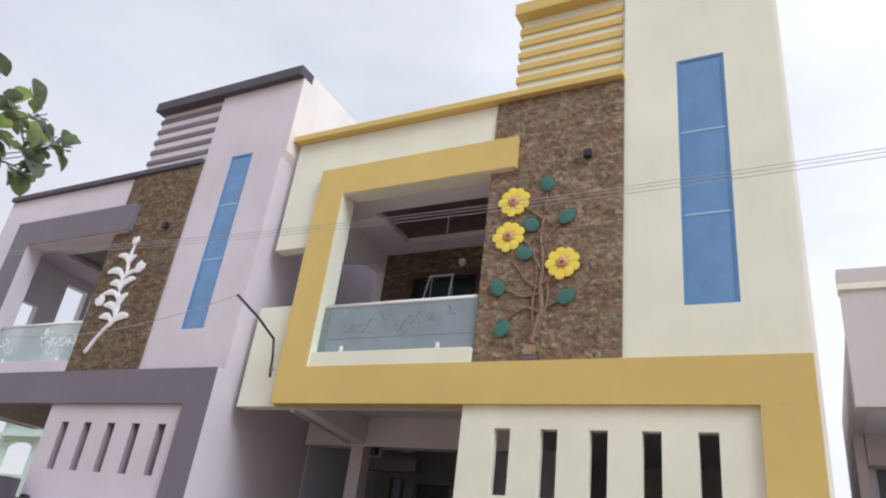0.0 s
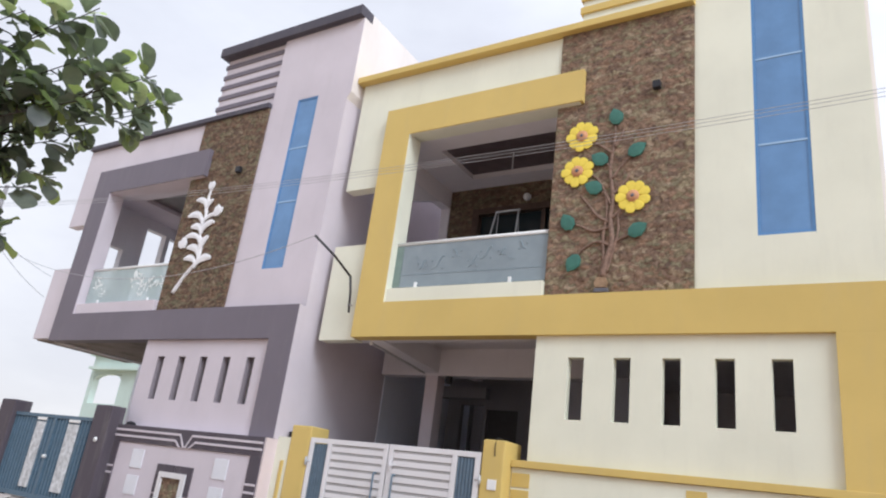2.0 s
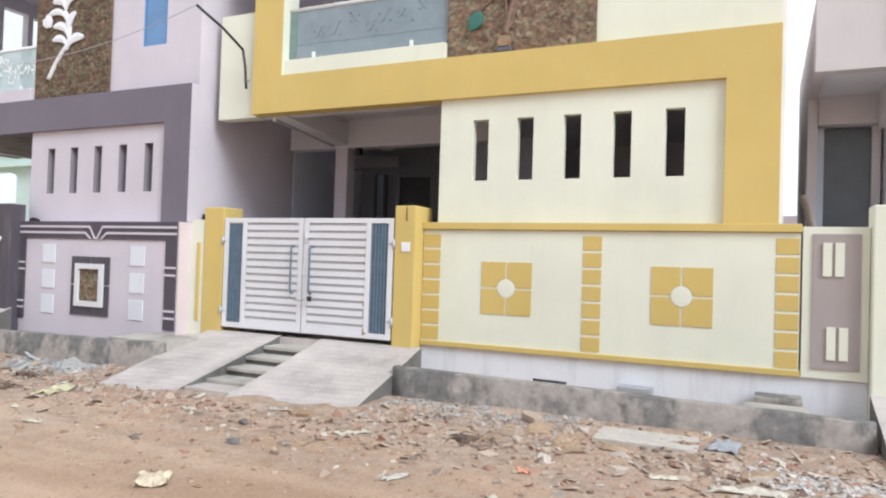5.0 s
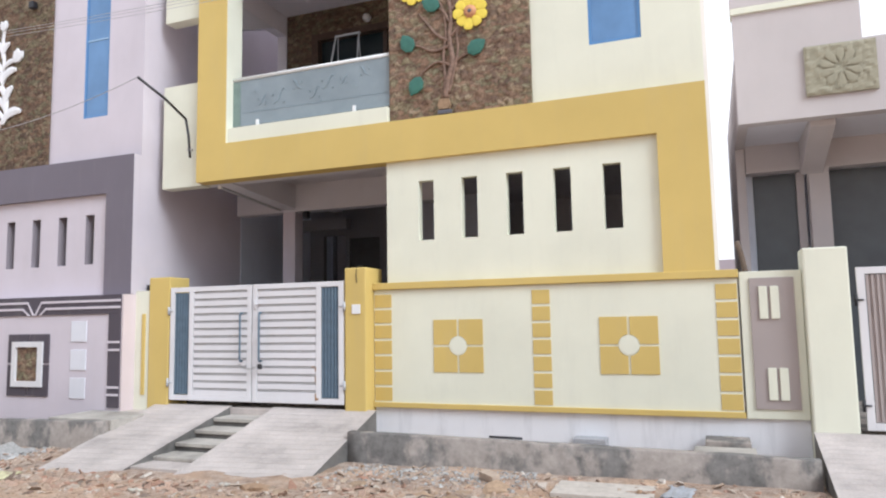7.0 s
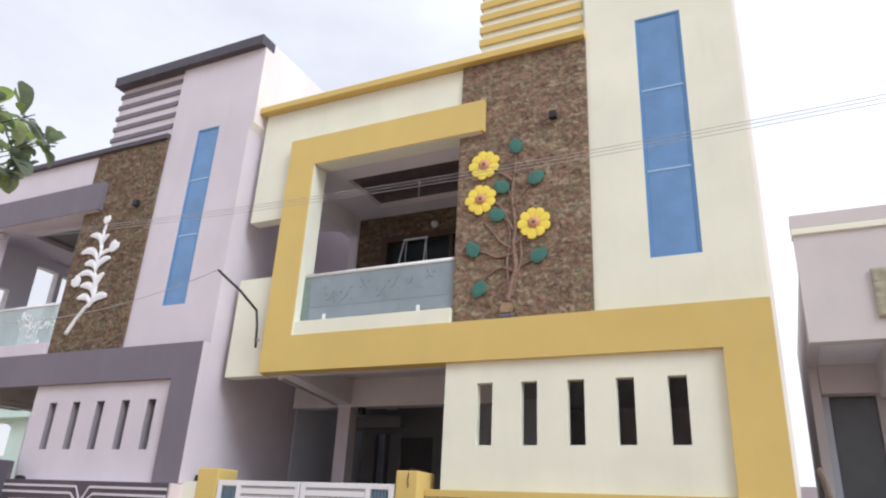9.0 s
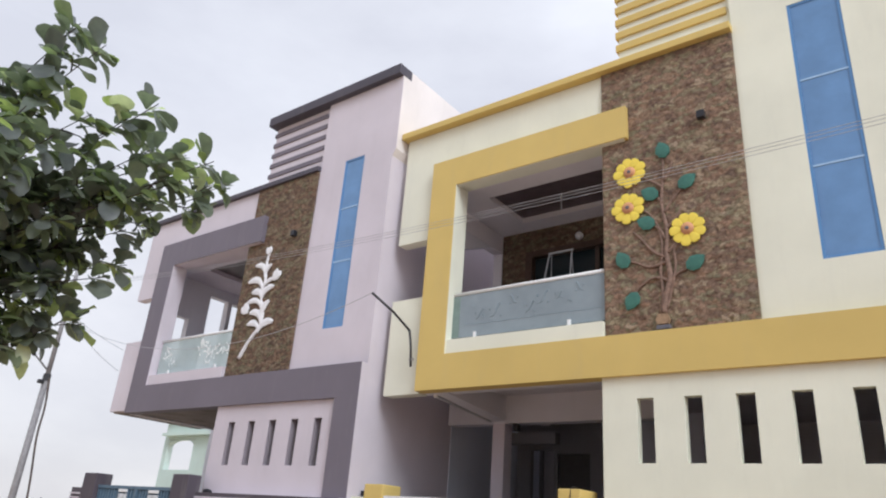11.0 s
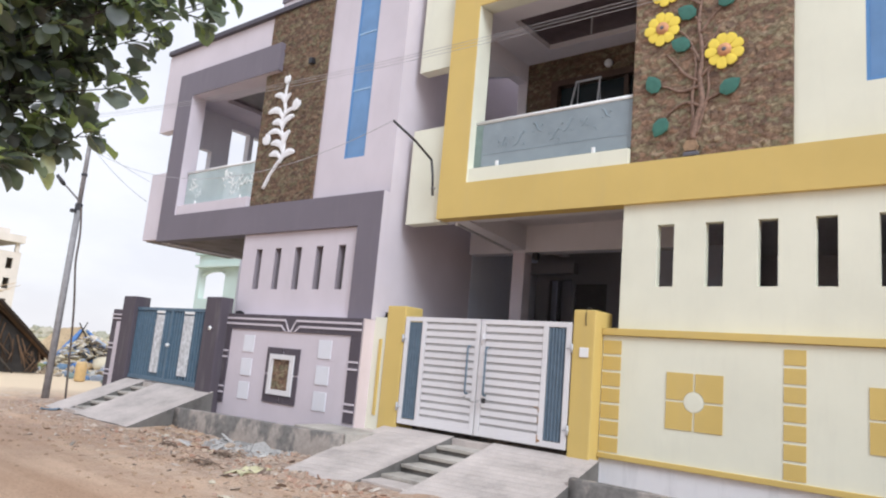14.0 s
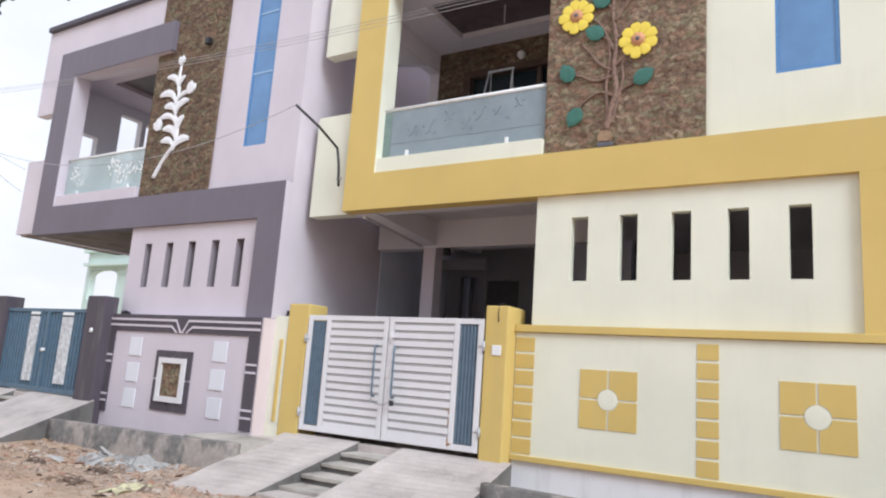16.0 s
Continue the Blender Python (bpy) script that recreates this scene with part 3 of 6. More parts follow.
def rough_panel(x0, x1, z0, z1, y, depth=0.03, step=0.028, seed=0.0):
    """A slab whose front is broken into small uneven lumps."""
    bm = bmesh.new()
    nxp, nzp = max(2, int((x1 - x0) / step)), max(2, int((z1 - z0) / step))
    rows = []
    for j in range(nzp + 1):
        row = []
        for i in range(nxp + 1):
            x, z = x0 + (x1 - x0) * i / nxp, z0 + (z1 - z0) * j / nzp
            e = min(i, nxp - i, j, nzp - j)
            p = Vector((x * 9.5 + seed, z * 9.5, 2.0))
            d = abs(noise.noise(p)) * 1.1 + 0.3 * abs(noise.noise(p * 2.1)) + 0.25 * noise.noise(p * 0.4)
            d = (depth * max(0.0, min(1.3, d))) if e else 0.0
            row.append(bm.verts.new((x, y - d, z)))
        rows.append(row)
    for j in range(nzp):
        for i in range(nxp):
            bm.faces.new((rows[j][i], rows[j][i + 1], rows[j + 1][i + 1], rows[j + 1][i]))
    back = [bm.verts.new((a, y + 0.03, b)) for a, b in ((x0, z0), (x1, z0), (x1, z1), (x0, z1))]
    bm.faces.new(back[::-1])
    edges = [rows[0], [r[-1] for r in rows], rows[-1][::-1], [r[0] for r in rows][::-1]]
    for k, line in enumerate(edges):
        a, b = back[k], back[(k + 1) % 4]
        bm.faces.new([*line[::-1], a, b])
    return bm


def slit_bounds(first, last, width, n):
    return [(first + (last - width - first) * i / (n - 1), first + (last - width - first) * i / (n - 1) + width) for i in range(n)]


def house(label, wall, trim, inner, P):
    yF, yW, yB = P["front"], P["wall"], P["back"]
    xs, f0, o0, m0, m1, xr = P["strip"], P["frame"], P["open"], P["mural"], P["tower"], P["right"]
    zb, zt, oz, bz, par, top = P["band0"], P["band1"], P["open_top"], P["bar_top"], P["parapet"], P["top"]
    g0, c0 = P["ground"], P["column"]
    xi = P["inner_left"]
    yP = yF + 0.07
    H = thing("house", label, "house", (xr, yF, 0))
    # ground storey front with its slots
    slots = [(a, b, P["slot0"], P["slot1"]) for a, b in slit_bounds(*P["slots"], 5)]
    part("slotted_wall", holed(g0, xr, 0.2, zb, yP, yP + P["slot_depth"], slots), wall, H)
    # thin mauve inserts make the slot reveals darker than the wall
    if P["slot_lining"]:
        d = P["slot_depth"]
        for a, b, za, zc in slots:
            part("slot_lining", boxes((a, a + 0.006, yP + 0.004, yP + d, za, zc), (b - 0.006, b, yP + 0.004, yP + d, za, zc), (a + 0.006, b - 0.006, yP + 0.004, yP + d, zc - 0.006, zc)), P["slot_lining"], H)
    # raised band: left upright, sill band, right column, top bar
    band = boxes((f0, o0, yF, yW, zt, bz), (f0, xr, yF, yW + 0.1, zb, zt), (c0, xr, yF, yP, 2.13, zb), (o0, P["bar"], yF, yW, oz, bz), bev=0.0015)
    part("frame_band", band, trim, H, P["trim_label"])
    part("reveal", boxes((o0, o0 + 0.012, yF + 0.008, yW + 0.22, zt, oz), (o0 + 0.012, P["bar"] - 0.05, yF + 0.02, yW, oz - 0.008, oz)), P["lining"], H)
    part("sill", boxes((o0 + 0.012, m0, yF + 0.03, yW + 0.22, zt, zt + 0.23), bev=0.008), wall, H)
    # upper front wall
    opening = (o0, m0, zt, oz + 0.02)
    notch = (xs - 1, f0, P["notch0"], P["notch1"])
    part("upper_wall", holed(xs, m1, P["strip_base"], par, yW, yW + 0.22, [opening, notch, (f0 - 0.02, m1, zb - 0.1, zt)]), wall, H)
    w0, w1, wz0, wz1 = P["window"]
    part("stair_tower_wall", holed(m1, xr, zt, top, yW, yW + 0.22, [P["window"]]), wall, H)
    # side and back walls
    part("side_wall", holed_side(yW + 0.22, yB, 0.2, top, xr - 0.22, xr, []), wall, H)
    part("side_wall", holed_side(yW + 0.22, yB, P["left_base"], par, xi, xi + 0.20, P["left_holes"]), P["side_mat"], H)
    if P["back_base"] < 1:
        part("back_wall", boxes((xs, xi, yB, yB + 0.2, 0.2, zb + 0.28)), inner, H)
    part("back_wall", holed(xi, xr, P["back_base"], par, yB, yB + 0.2, P["back_holes"]), inner, H)
    part("tower_back", boxes((m1, xr - 0.22, yW + 3.2, yW + 3.4, par, top)), wall, H)
    part("tower_side", boxes((m1, m1 + 0.2, yW + 0.22, yW + 3.2, par - 0.6, top)), wall, H)
    # slabs and beams
    part("floor_slab", boxes((xs, xr - 0.22, yW + 0.1, yB, zb + 0.28, zb + 0.5)), inner, H)
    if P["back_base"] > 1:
        # one flat soffit in a dark cement tone
        part("soffit", boxes((xs + 0.02, g0, yW + 0.10, 10.6, zb + 0.06, zb + 0.28)), SOFFIT, H, "dark rough cement soffit")
    else:
        part("soffit_beam", boxes((xs, g0, yW + 0.10, yW + 0.32, zb + 0.012, zb + 0.28), (xs, g0, 10.35, 10.6, zb - 0.2, zb + 0.28)), inner, H)
    part("roof_slab", boxes((xi + 0.2, xr - 0.22, yW + 0.22, yB, par - 1.0, par - 0.82)), inner, H)
    part("inner_wall", boxes((m0 + 0.05, m0 + 0.2, yW + 0.24, yB, zb + 0.5, par - 1.0)), inner, H)
    part("ground_floor", boxes((xs + 0.02, xr - 0.22, yP + 0.25, yB, 0.2, 0.52)), CONCRETE, H)
    # balcony ceiling: pale border round a dark sunk field
    ca, cb, cy0, cy1, cz = xi + 0.2, m0 + 0.05, yW + 0.24, P["balcony_back"], oz + 0.12
    part("ceiling_border", boxes((ca, cb, cy0, cy0 + P["rim0"], cz, cz + 0.14), (ca, cb, cy1 - P["rim"], cy1, cz, cz + 0.14), (ca, P["field"], cy0 + P["rim0"], cy1 - P["rim"], cz, cz + 0.14)), P["ceil_mat"], H)
    part("ceiling_field", boxes((P["field"], cb, cy0 + P["rim0"], cy1 - P["rim"], cz + 0.10, cz + 0.13)), DARKWOOD, H, "dark brown sunk ceiling field")
    # on the cream house the darker cladding copy stands in for recess shade
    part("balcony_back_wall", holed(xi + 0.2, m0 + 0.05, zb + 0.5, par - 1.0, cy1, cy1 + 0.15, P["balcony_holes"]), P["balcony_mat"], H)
    # cladding, cornice, louvred block
    part("cladding_panel", rough_panel(m0, m1, zt - 0.03, par + 0.005, yW - 0.035, 0.026, 0.028, P["seed"]), P["clad"], H, "brown rough textured wall cladding")
    part("side_skin", boxes((xr, xr + 0.005, yF + 0.002, yW + 0.3, 2.13, zt - 0.002)), wall, H)
    part("cornice", boxes((P["cornice_left"], m1 + 0.01, yW - P["cornice_out"], yW + 0.26, par + 0.005, par + P["cornice_h"]), bev=0.008), P["cap"], H)
    l0, l1, lz0, lz1 = P["louvre"]
    part("louvre_wall", boxes((l0 + 0.04, l1, yW + 0.08, yW + 0.3, par + P["cornice_h"], lz1), (l0 + 0.04, l0 + 0.24, yW + 0.3, yW + 3.2, par + P["cornice_h"], lz1)), wall, H)
    for k in range(5):
        z = lz0 + P["fin_pitch"] * k
        part("louvre_fin", boxes((l0, P["fin_end"], yW + P["fin_in"], yW + 0.08, z, z + P["fin_h"]), (l0, l0 + 0.04, yW + 0.08, yW + 1.0, z, z + P["fin_h"]), bev=P["fin_bev"]), P["fin_mat"], H)
    part("tower_cap", boxes((l0 - 0.05, P["cap_to"], yW - 0.13, yW + 0.24, lz1, lz1 + P["cap_h"]), bev=0.008), P["top_cap"], H)
    # tall window
    W = part("window", boxes((w0, w1, yW + 0.022, yW + 0.06, wz0, wz1)), BLUEGLASS, H, "tall narrow window in blue film glass")
    b = 0.035
    part("frame", boxes((w0, w0 + b, yW + 0.008, yW + 0.020, wz0, wz1), (w1 - b, w1, yW + 0.008, yW + 0.020, wz0, wz1), (w0 + b, w1 - b, yW + 0.008, yW + 0.020, wz0, wz0 + b), (w0 + b, w1 - b, yW + 0.008, yW + 0.020, wz1 - b, wz1)), BLUEFRAME, W)
    for z in P["bars"]:
        part("glazing_bar", boxes((w0 + b, w1 - b, yW + 0.014, yW + 0.0216, z - 0.013, z + 0.013)), GLAZEBAR, W)
    # stair behind the slots
    st = bmesh.new()
    for k in range(9):
        box(st, P["stair"] + 0.26 * k, P["stair"] + 0.26 * (k + 1), yW + 1.3, yW + 2.3, 1.3 + 0.18 * k, 1.62 + 0.18 * k)
    part("stair_flight", st, DARKROOM, H)
    part("stair_rail", tubes(([(P["stair"] + 0.3, yW + 1.25, 2.47), (P["stair"] + 1.1, yW + 1.25, 3.07)], 0.018), sides=6), GALV, H)
    return H


HOUSE_Y = dict(front=8.34, wall=8.48, back=14.0, strip=-7.89, strip_base=3.785, cornice_left=-7.96, cornice_out=0.15, frame=-7.11, open=-6.57, mural=-3.88, tower=-1.865, right=0.20,
               band0=3.80, band1=4.36, open_top=7.38, bar_top=7.93, parapet=8.70, cornice_h=0.125, cap_to=-1.87, cap_h=0.24, top=11.3, ground=-3.92, column=-0.36, bar=-3.45,
               slot0=2.71, slot1=3.51, slot_depth=0.13, slot_lining=None, slots=(-3.45, -0.795, 0.22), notch0=5.44, notch1=6.51, window=(-1.125, -0.49, 5.05, 8.85), bars=(7.59, 6.30),
               inner_left=-7.40, field=-6.49, rim=0.42, rim0=0.54, ceil_mat=BALCEIL, side_mat=BALCEIL, left_base=4.0, left_holes=[(9.25, 10.88, 4.6, 7.12)], back_base=0.2, back_holes=[], balcony_back=10.9, seed=0.0,
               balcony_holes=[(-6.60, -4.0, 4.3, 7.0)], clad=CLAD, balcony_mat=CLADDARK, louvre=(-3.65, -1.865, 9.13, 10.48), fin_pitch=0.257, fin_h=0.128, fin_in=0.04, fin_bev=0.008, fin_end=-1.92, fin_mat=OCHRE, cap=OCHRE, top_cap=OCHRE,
               lining=CREAM, trim_label="ochre yellow raised plaster band", stair=-2.4)
house_yellow = house("cream two-storey house with ochre bands beside the dirt road", CREAM, OCHRE, INNER, HOUSE_Y)

HOUSE_P = dict(front=8.05, wall=8.20, back=13.5, strip=-16.12, strip_base=3.80, cornice_left=-16.10, cornice_out=0.09, frame=-15.20, open=-14.59, mural=-11.94, tower=-10.035, right=-8.05,
               band0=3.715, band1=4.295, open_top=7.15, bar_top=7.75, parapet=8.49, cornice_h=0.115, cap_to=-7.966, cap_h=0.22, top=10.135, ground=-11.87, column=-8.60, bar=-11.42,
               slot0=2.62, slot1=3.41, slot_depth=0.15, slot_lining=SLOTLINE, slots=(-11.44, -8.90, 0.19), notch0=5.43, notch1=6.50, window=(-9.31, -8.785, 5.03, 8.55), bars=(7.46, 6.34),
               inner_left=-15.6, field=-14.42, rim=0.40, rim0=0.42, ceil_mat=LILAC, side_mat=INNER, left_base=3.75, left_holes=[(8.72, 9.25, 5.07, 6.26), (9.74, 10.30, 4.5, 7.02), (10.42, 10.85, 4.5, 7.0)], back_base=3.75, back_holes=[], balcony_back=11.6, seed=31.0,
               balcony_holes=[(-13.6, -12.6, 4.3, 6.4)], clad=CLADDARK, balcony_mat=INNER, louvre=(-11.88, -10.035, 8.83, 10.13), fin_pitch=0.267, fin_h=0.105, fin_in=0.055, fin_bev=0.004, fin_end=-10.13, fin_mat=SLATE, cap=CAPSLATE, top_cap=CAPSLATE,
               lining=LILAC, trim_label="slate purple raised plaster band", stair=-10.8)
house_purple = house("lilac two-storey house with slate purple bands", LILAC, SLATE, INNER, HOUSE_P)

# yellow house: porch column, inner fittings
ch = prism([(9.25, 6.60), (9.25, 7.12), (10.5, 7.12)], -7.395, -7.205)
for v in ch.verts:
    v.co = Vector((v.co.y, v.co.x, v.co.z))
bmesh.ops.recalc_face_normals(ch, faces=ch.faces)
part("opening_haunch", ch, INNER, house_yellow)
pb = prism([(8.60, 4.07), (8.60, 3.795), (10.35, 3.64), (10.35, 4.07)], -6.90, -6.64)
for v in pb.verts:
    v.co = Vector((v.co.y, v.co.x, v.co.z))
bmesh.ops.recalc_face_normals(pb, faces=pb.faces)
part("porch_beam", pb, INNER, house_yellow)
part("porch_column", boxes((-6.90, -6.65, 10.35, 10.6, 0.52, 3.6), bev=0.01), LILAC, house_yellow)
part("porch_partition", boxes((-5.2, -3.92, 12.6, 12.75, 0.52, 4.07)), DARKROOM, house_yellow)
part("porch_partition", boxes((-8.048, -8.032, 10.66, 14.2, 0.52, 4.07)), DARKROOM, house_yellow)
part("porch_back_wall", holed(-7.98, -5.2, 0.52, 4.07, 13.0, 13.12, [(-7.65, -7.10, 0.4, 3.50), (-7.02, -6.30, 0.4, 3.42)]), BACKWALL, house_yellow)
# unseen closing pieces that keep daylight out behind the openings
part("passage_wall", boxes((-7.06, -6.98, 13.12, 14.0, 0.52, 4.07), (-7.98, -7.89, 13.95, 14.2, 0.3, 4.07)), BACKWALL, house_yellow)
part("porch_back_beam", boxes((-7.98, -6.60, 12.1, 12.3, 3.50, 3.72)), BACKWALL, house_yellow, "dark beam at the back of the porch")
part("side_render", boxes((0.20, 0.25, 8.72, 14.0, 0.3, 11.2)), SIDEWHITE, house_yellow, "pale unpainted side wall")
part("upper_tower_front", prism([(-8.05, 8.33), (-7.972, 8.47), (-7.972, 10.13), (-8.05, 10.13)], 8.20, 8.21), LILAC, house_purple)
part("upper_side_skin", prism([(-8.05, 8.32), (-7.97, 8.46), (-7.97, 10.345), (-8.05, 10.345)], 8.21, 13.4), SIDEWHITE, house_purple, "pale unpainted upper side wall")
part("roof_kerb", boxes((-8.30, -8.05, 8.44, 13.4, 10.135, 10.345)), SIDEWHITE, house_purple)
# door kept close in tone to the dark back wall
part("door", boxes((-7.02, -6.30, 13.06, 13.11, 0.52, 3.42), bev=0.01), DARKDOOR, house_yellow, "dark grey back door")
part("balcony_door", boxes((-6.48, -4.12, 10.98, 11.03, 4.3, 6.9), bev=0.01), DARKGLASS, house_yellow, "dark glazed balcony window")
part("balcony_door_frame", boxes((-6.62, -6.48, 10.84, 11.05, 4.3, 7.02), (-4.12, -3.99, 10.84, 11.05, 4.3, 7.02), (-6.48, -4.12, 10.84, 11.05, 6.9, 7.02), (-5.16, -5.08, 10.9, 11.05, 4.3, 6.9)), DOORWOOD, house_yellow, "varnished wooden door frame")
# hidden wall added to darken the slots; its holes give their bright specks
part("slot_backing", holed(-16.7, -8.27, 0.52, 3.98, 11.4, 11.55, [(-14.62, -14.28, 2.95, 3.35), (-13.75, -13.40, 2.95, 3.40), (-12.95, -12.75, 3.1, 3.3)]), DARKROOM, house_purple)
part("balcony_door", boxes((-13.58, -12.62, 11.68, 11.73, 4.3, 6.38), bev=0.01), DOORWOOD, house_purple)

# ---- balcony railings ----


def railing(label, glass, etch, x0, x1, y, z0, z1, sprigs, seed, vines=()):
    R = thing("balcony_railing", label, "railing", (x0, y, z0))
    part("glass_panel", boxes((x0, x1, y, y + 0.012, z0, z1), bev=0.002), glass, R)
    part("top_rail", tubes(([(x0 - 0.02, y + 0.006, z1 + 0.018), (x1 + 0.02, y + 0.006, z1 + 0.018)], 0.030), sides=10), PLASTICWHITE, R, "white tubular handrail", True)
    rnd = random.Random(seed)
    for k in range(2):
        x = x0 + (x1 - x0) * (0.17 + 0.62 * k)
        part("clamp", boxes((x - 0.025, x + 0.025, y - 0.025, y + 0.03, z0 - 0.05, z0 + 0.07), bev=0.008), PLASTICWHITE, R)
    for cx, cz, s in sprigs:
        bm = bmesh.new()
        for k in range(14):
            a = rnd.uniform(0, 6.3)
            r = rnd.uniform(0.3, 1) * s
            px, pz = cx + math.cos(a) * r, cz + math.sin(a) * r * 0.8
            w = rnd.uniform(0.15, 0.42) * s
            t = rnd.uniform(0, 3.1)
            ring = []
            for q in range(8):
                u, v = math.cos(q * math.pi / 4) * w, math.sin(q * math.pi / 4) * w * 0.3
                ring.append(bm.verts.new((px + u * math.cos(t) - v * math.sin(t), y - 0.001 - 0.0012 * k, pz + u * math.sin(t) + v * math.cos(t))))
            bm.faces.new(ring)
        thicken(bm, (0, 0.0008, 0))
        tagged(part("etched_sprig", bm, etch, R), kind="stuff")
    for cx, cz, s, f in vines:
        pts, _ = limb([(cx - f * 0.9 * s, y - 0.001, cz - 0.8 * s), (cx - f * 0.2 * s, y - 0.001, cz - 0.45 * s), (cx + f * 0.1 * s, y - 0.001, cz + 0.3 * s), (cx + f * 0.5 * s, y - 0.001, cz + 0.85 * s), (cx + f * 0.8 * s, y - 0.001, cz + 0.6 * s)], 1, 1)
        part("etched_vine", tubes((pts, [0.004 + 0.008 * math.sin(math.pi * k / (len(pts) - 1)) for k in range(len(pts))]), ([(cx - f * s, y - 0.001, cz + 0.2 * s), (cx - f * s * 0.85, y - 0.001, cz + 0.32 * s)], 0.014), ([(cx + f * s * 0.5, y - 0.001, cz - 0.75 * s), (cx + f * s * 0.7, y - 0.001, cz - 0.7 * s)], 0.011), sides=6), etch, R)
    return R


railing("frosted grey-green glass railing with white handrail", FROST, ETCH, -6.555, -3.9, 8.50, 4.64, 5.36,
        [(-6.15, 5.16, 0.035), (-5.95, 4.98, 0.03), (-5.0, 4.86, 0.03), (-4.45, 5.0, 0.035)], 3,
        [(-6.02, 5.0, 0.09, 1), (-5.72, 5.02, 0.13, 1), (-5.42, 5.16, 0.09, -1), (-5.1, 5.0, 0.10, 1), (-4.88, 5.12, 0.12, 1), (-4.62, 5.12, 0.07, 1), (-4.3, 5.2, 0.08, -1)])
RC = bpy.data.objects["balcony_railing"]
part("end_strip", boxes((-6.555, -6.42, 8.494, 8.498, 4.645, 5.33)), GLASSEDGE, RC, "green tinted glass end strip")
part("etched_line", boxes((-6.42, -3.95, 8.4965, 8.499, 4.835, 4.847)), ETCH, RC)
railing("pale frosted glass railing with white floral etching", FROSTPALE, ETCHPALE, -14.53, -11.82, 8.22, 4.56, 5.30,
        [(-14.25, 5.0, 0.18), (-14.0, 4.8, 0.12), (-12.9, 5.0, 0.21), (-12.65, 4.8, 0.17), (-12.95, 5.16, 0.14), (-12.35, 4.95, 0.17), (-12.1, 4.95, 0.18)], 5)

for x0, z1 in ((-12.20, 5.31),):
    solo("railing_post", boxes((x0 - 0.16, x0, 8.235, 8.275, 4.56, z1), bev=0.006), PLASTICWHITE, "white end post beside the glass railing", "post")

# ---- wall reliefs ----


def petal_outline(r0, r1, w):
    h = r1 - r0
    half = [(0.55, 0.3), (0.92, 0.55), (1.0, 0.74), (0.80, 0.91), (0.42, 0.985)]
    return [(0, r0)] + [(w * a, r0 + h * b) for a, b in half] + [(0.0, r1)] + [(-w * a, r0 + h * b) for a, b in half[::-1]]


def domed(outline, cx, cz, turn, y, thick, bulge):
    """A petal or leaf: a flat back, a rounded front."""
    bm = bmesh.new()
    c, s = math.cos(turn), math.sin(turn)
    put = lambda x, z, d: bm.verts.new((cx + x * c - z * s, y - d, cz + x * s + z * c))  # noqa: E731
    mx = sum(p[0] for p in outline) / len(outline)
    mz = sum(p[1] for p in outline) / len(outline)
    back = [put(x, z, 0) for x, z in outline]
    rim = [put(x, z, thick) for x, z in outline]
    mid = [put(mx + (x - mx) * 0.6, mz + (z - mz) * 0.6, thick + bulge * 0.8) for x, z in outline]
    tip = put(mx, mz, thick + bulge)
    n = len(outline)
    for i in range(n):
        j = (i + 1) % n
        bm.faces.new((back[i], back[j], rim[j], rim[i]))
        bm.faces.new((rim[i], rim[j], mid[j], mid[i]))
        bm.faces.new((mid[i], mid[j], tip))
    bmesh.ops.recalc_face_normals(bm, faces=bm.faces)
    return bm


def disc(cx, cz, r, y, thick, bulge):
    return domed([(math.cos(a) * r, math.sin(a) * r) for a in (2 * math.pi * k / 14 for k in range(14))], cx, cz, 0, y, thick, bulge)


RY = 8.415
tree_relief = thing("wall_relief", "painted relief of a yellow-flowered plant on brown cladding", "wall relief", (-2.98, RY, 4.4))
PETALS = 9
for cx, cz in ((-3.44, 6.80), (-3.48, 6.23), (-2.66, 5.74)):
    F = part("flower", disc(cx, cz, 0.088, RY, 0.028, 0.004), ORANGEDISC, tree_relief, "yellow flower with an orange middle", True)
    for k in range(PETALS):
        part("petal", domed(petal_outline(0.05, 0.240 + 0.010 * math.sin(k * 2.6 + cx), 0.067), cx, cz, k * 2 * math.pi / PETALS + 0.2, RY, 0.014 + 0.003 * (k % 3), 0.005), YELLOWPETAL, F)
    part("eye", disc(cx, cz, 0.028, RY - 0.034, 0.012, 0.006), DARKDISC, F, "", True)
    part("ring", disc(cx, cz, 0.066, RY - 0.028, 0.010, 0.005), ORANGEDISC, F, "", True)
leaf_shape = [(0, -0.15), (0.09, -0.10), (0.125, 0.0), (0.085, 0.09), (0.0, 0.17), (-0.085, 0.09), (-0.125, 0.0), (-0.09, -0.10)]
for cx, cz, turn in ((-2.94, 7.03, 0.3), (-2.63, 6.45, -1.0), (-3.15, 6.38, 1.0), (-3.22, 5.94, 1.1), (-3.58, 5.44, 0.5), (-2.59, 5.24, -1.0), (-3.46, 4.83, 2.6)):
    part("leaf", domed([(x * 0.86, z * 0.9) for x, z in leaf_shape], cx, cz, turn, RY, 0.022, 0.010), LEAFPAINT, tree_relief)


def relief_limb(name, flat, r0, r1, mat, parent, y=RY):
    pts, rad = limb([(x, y + 0.01, z) for x, z in flat], r0, r1)
    return part(name, tubes((pts, rad)), mat, parent, "", True)


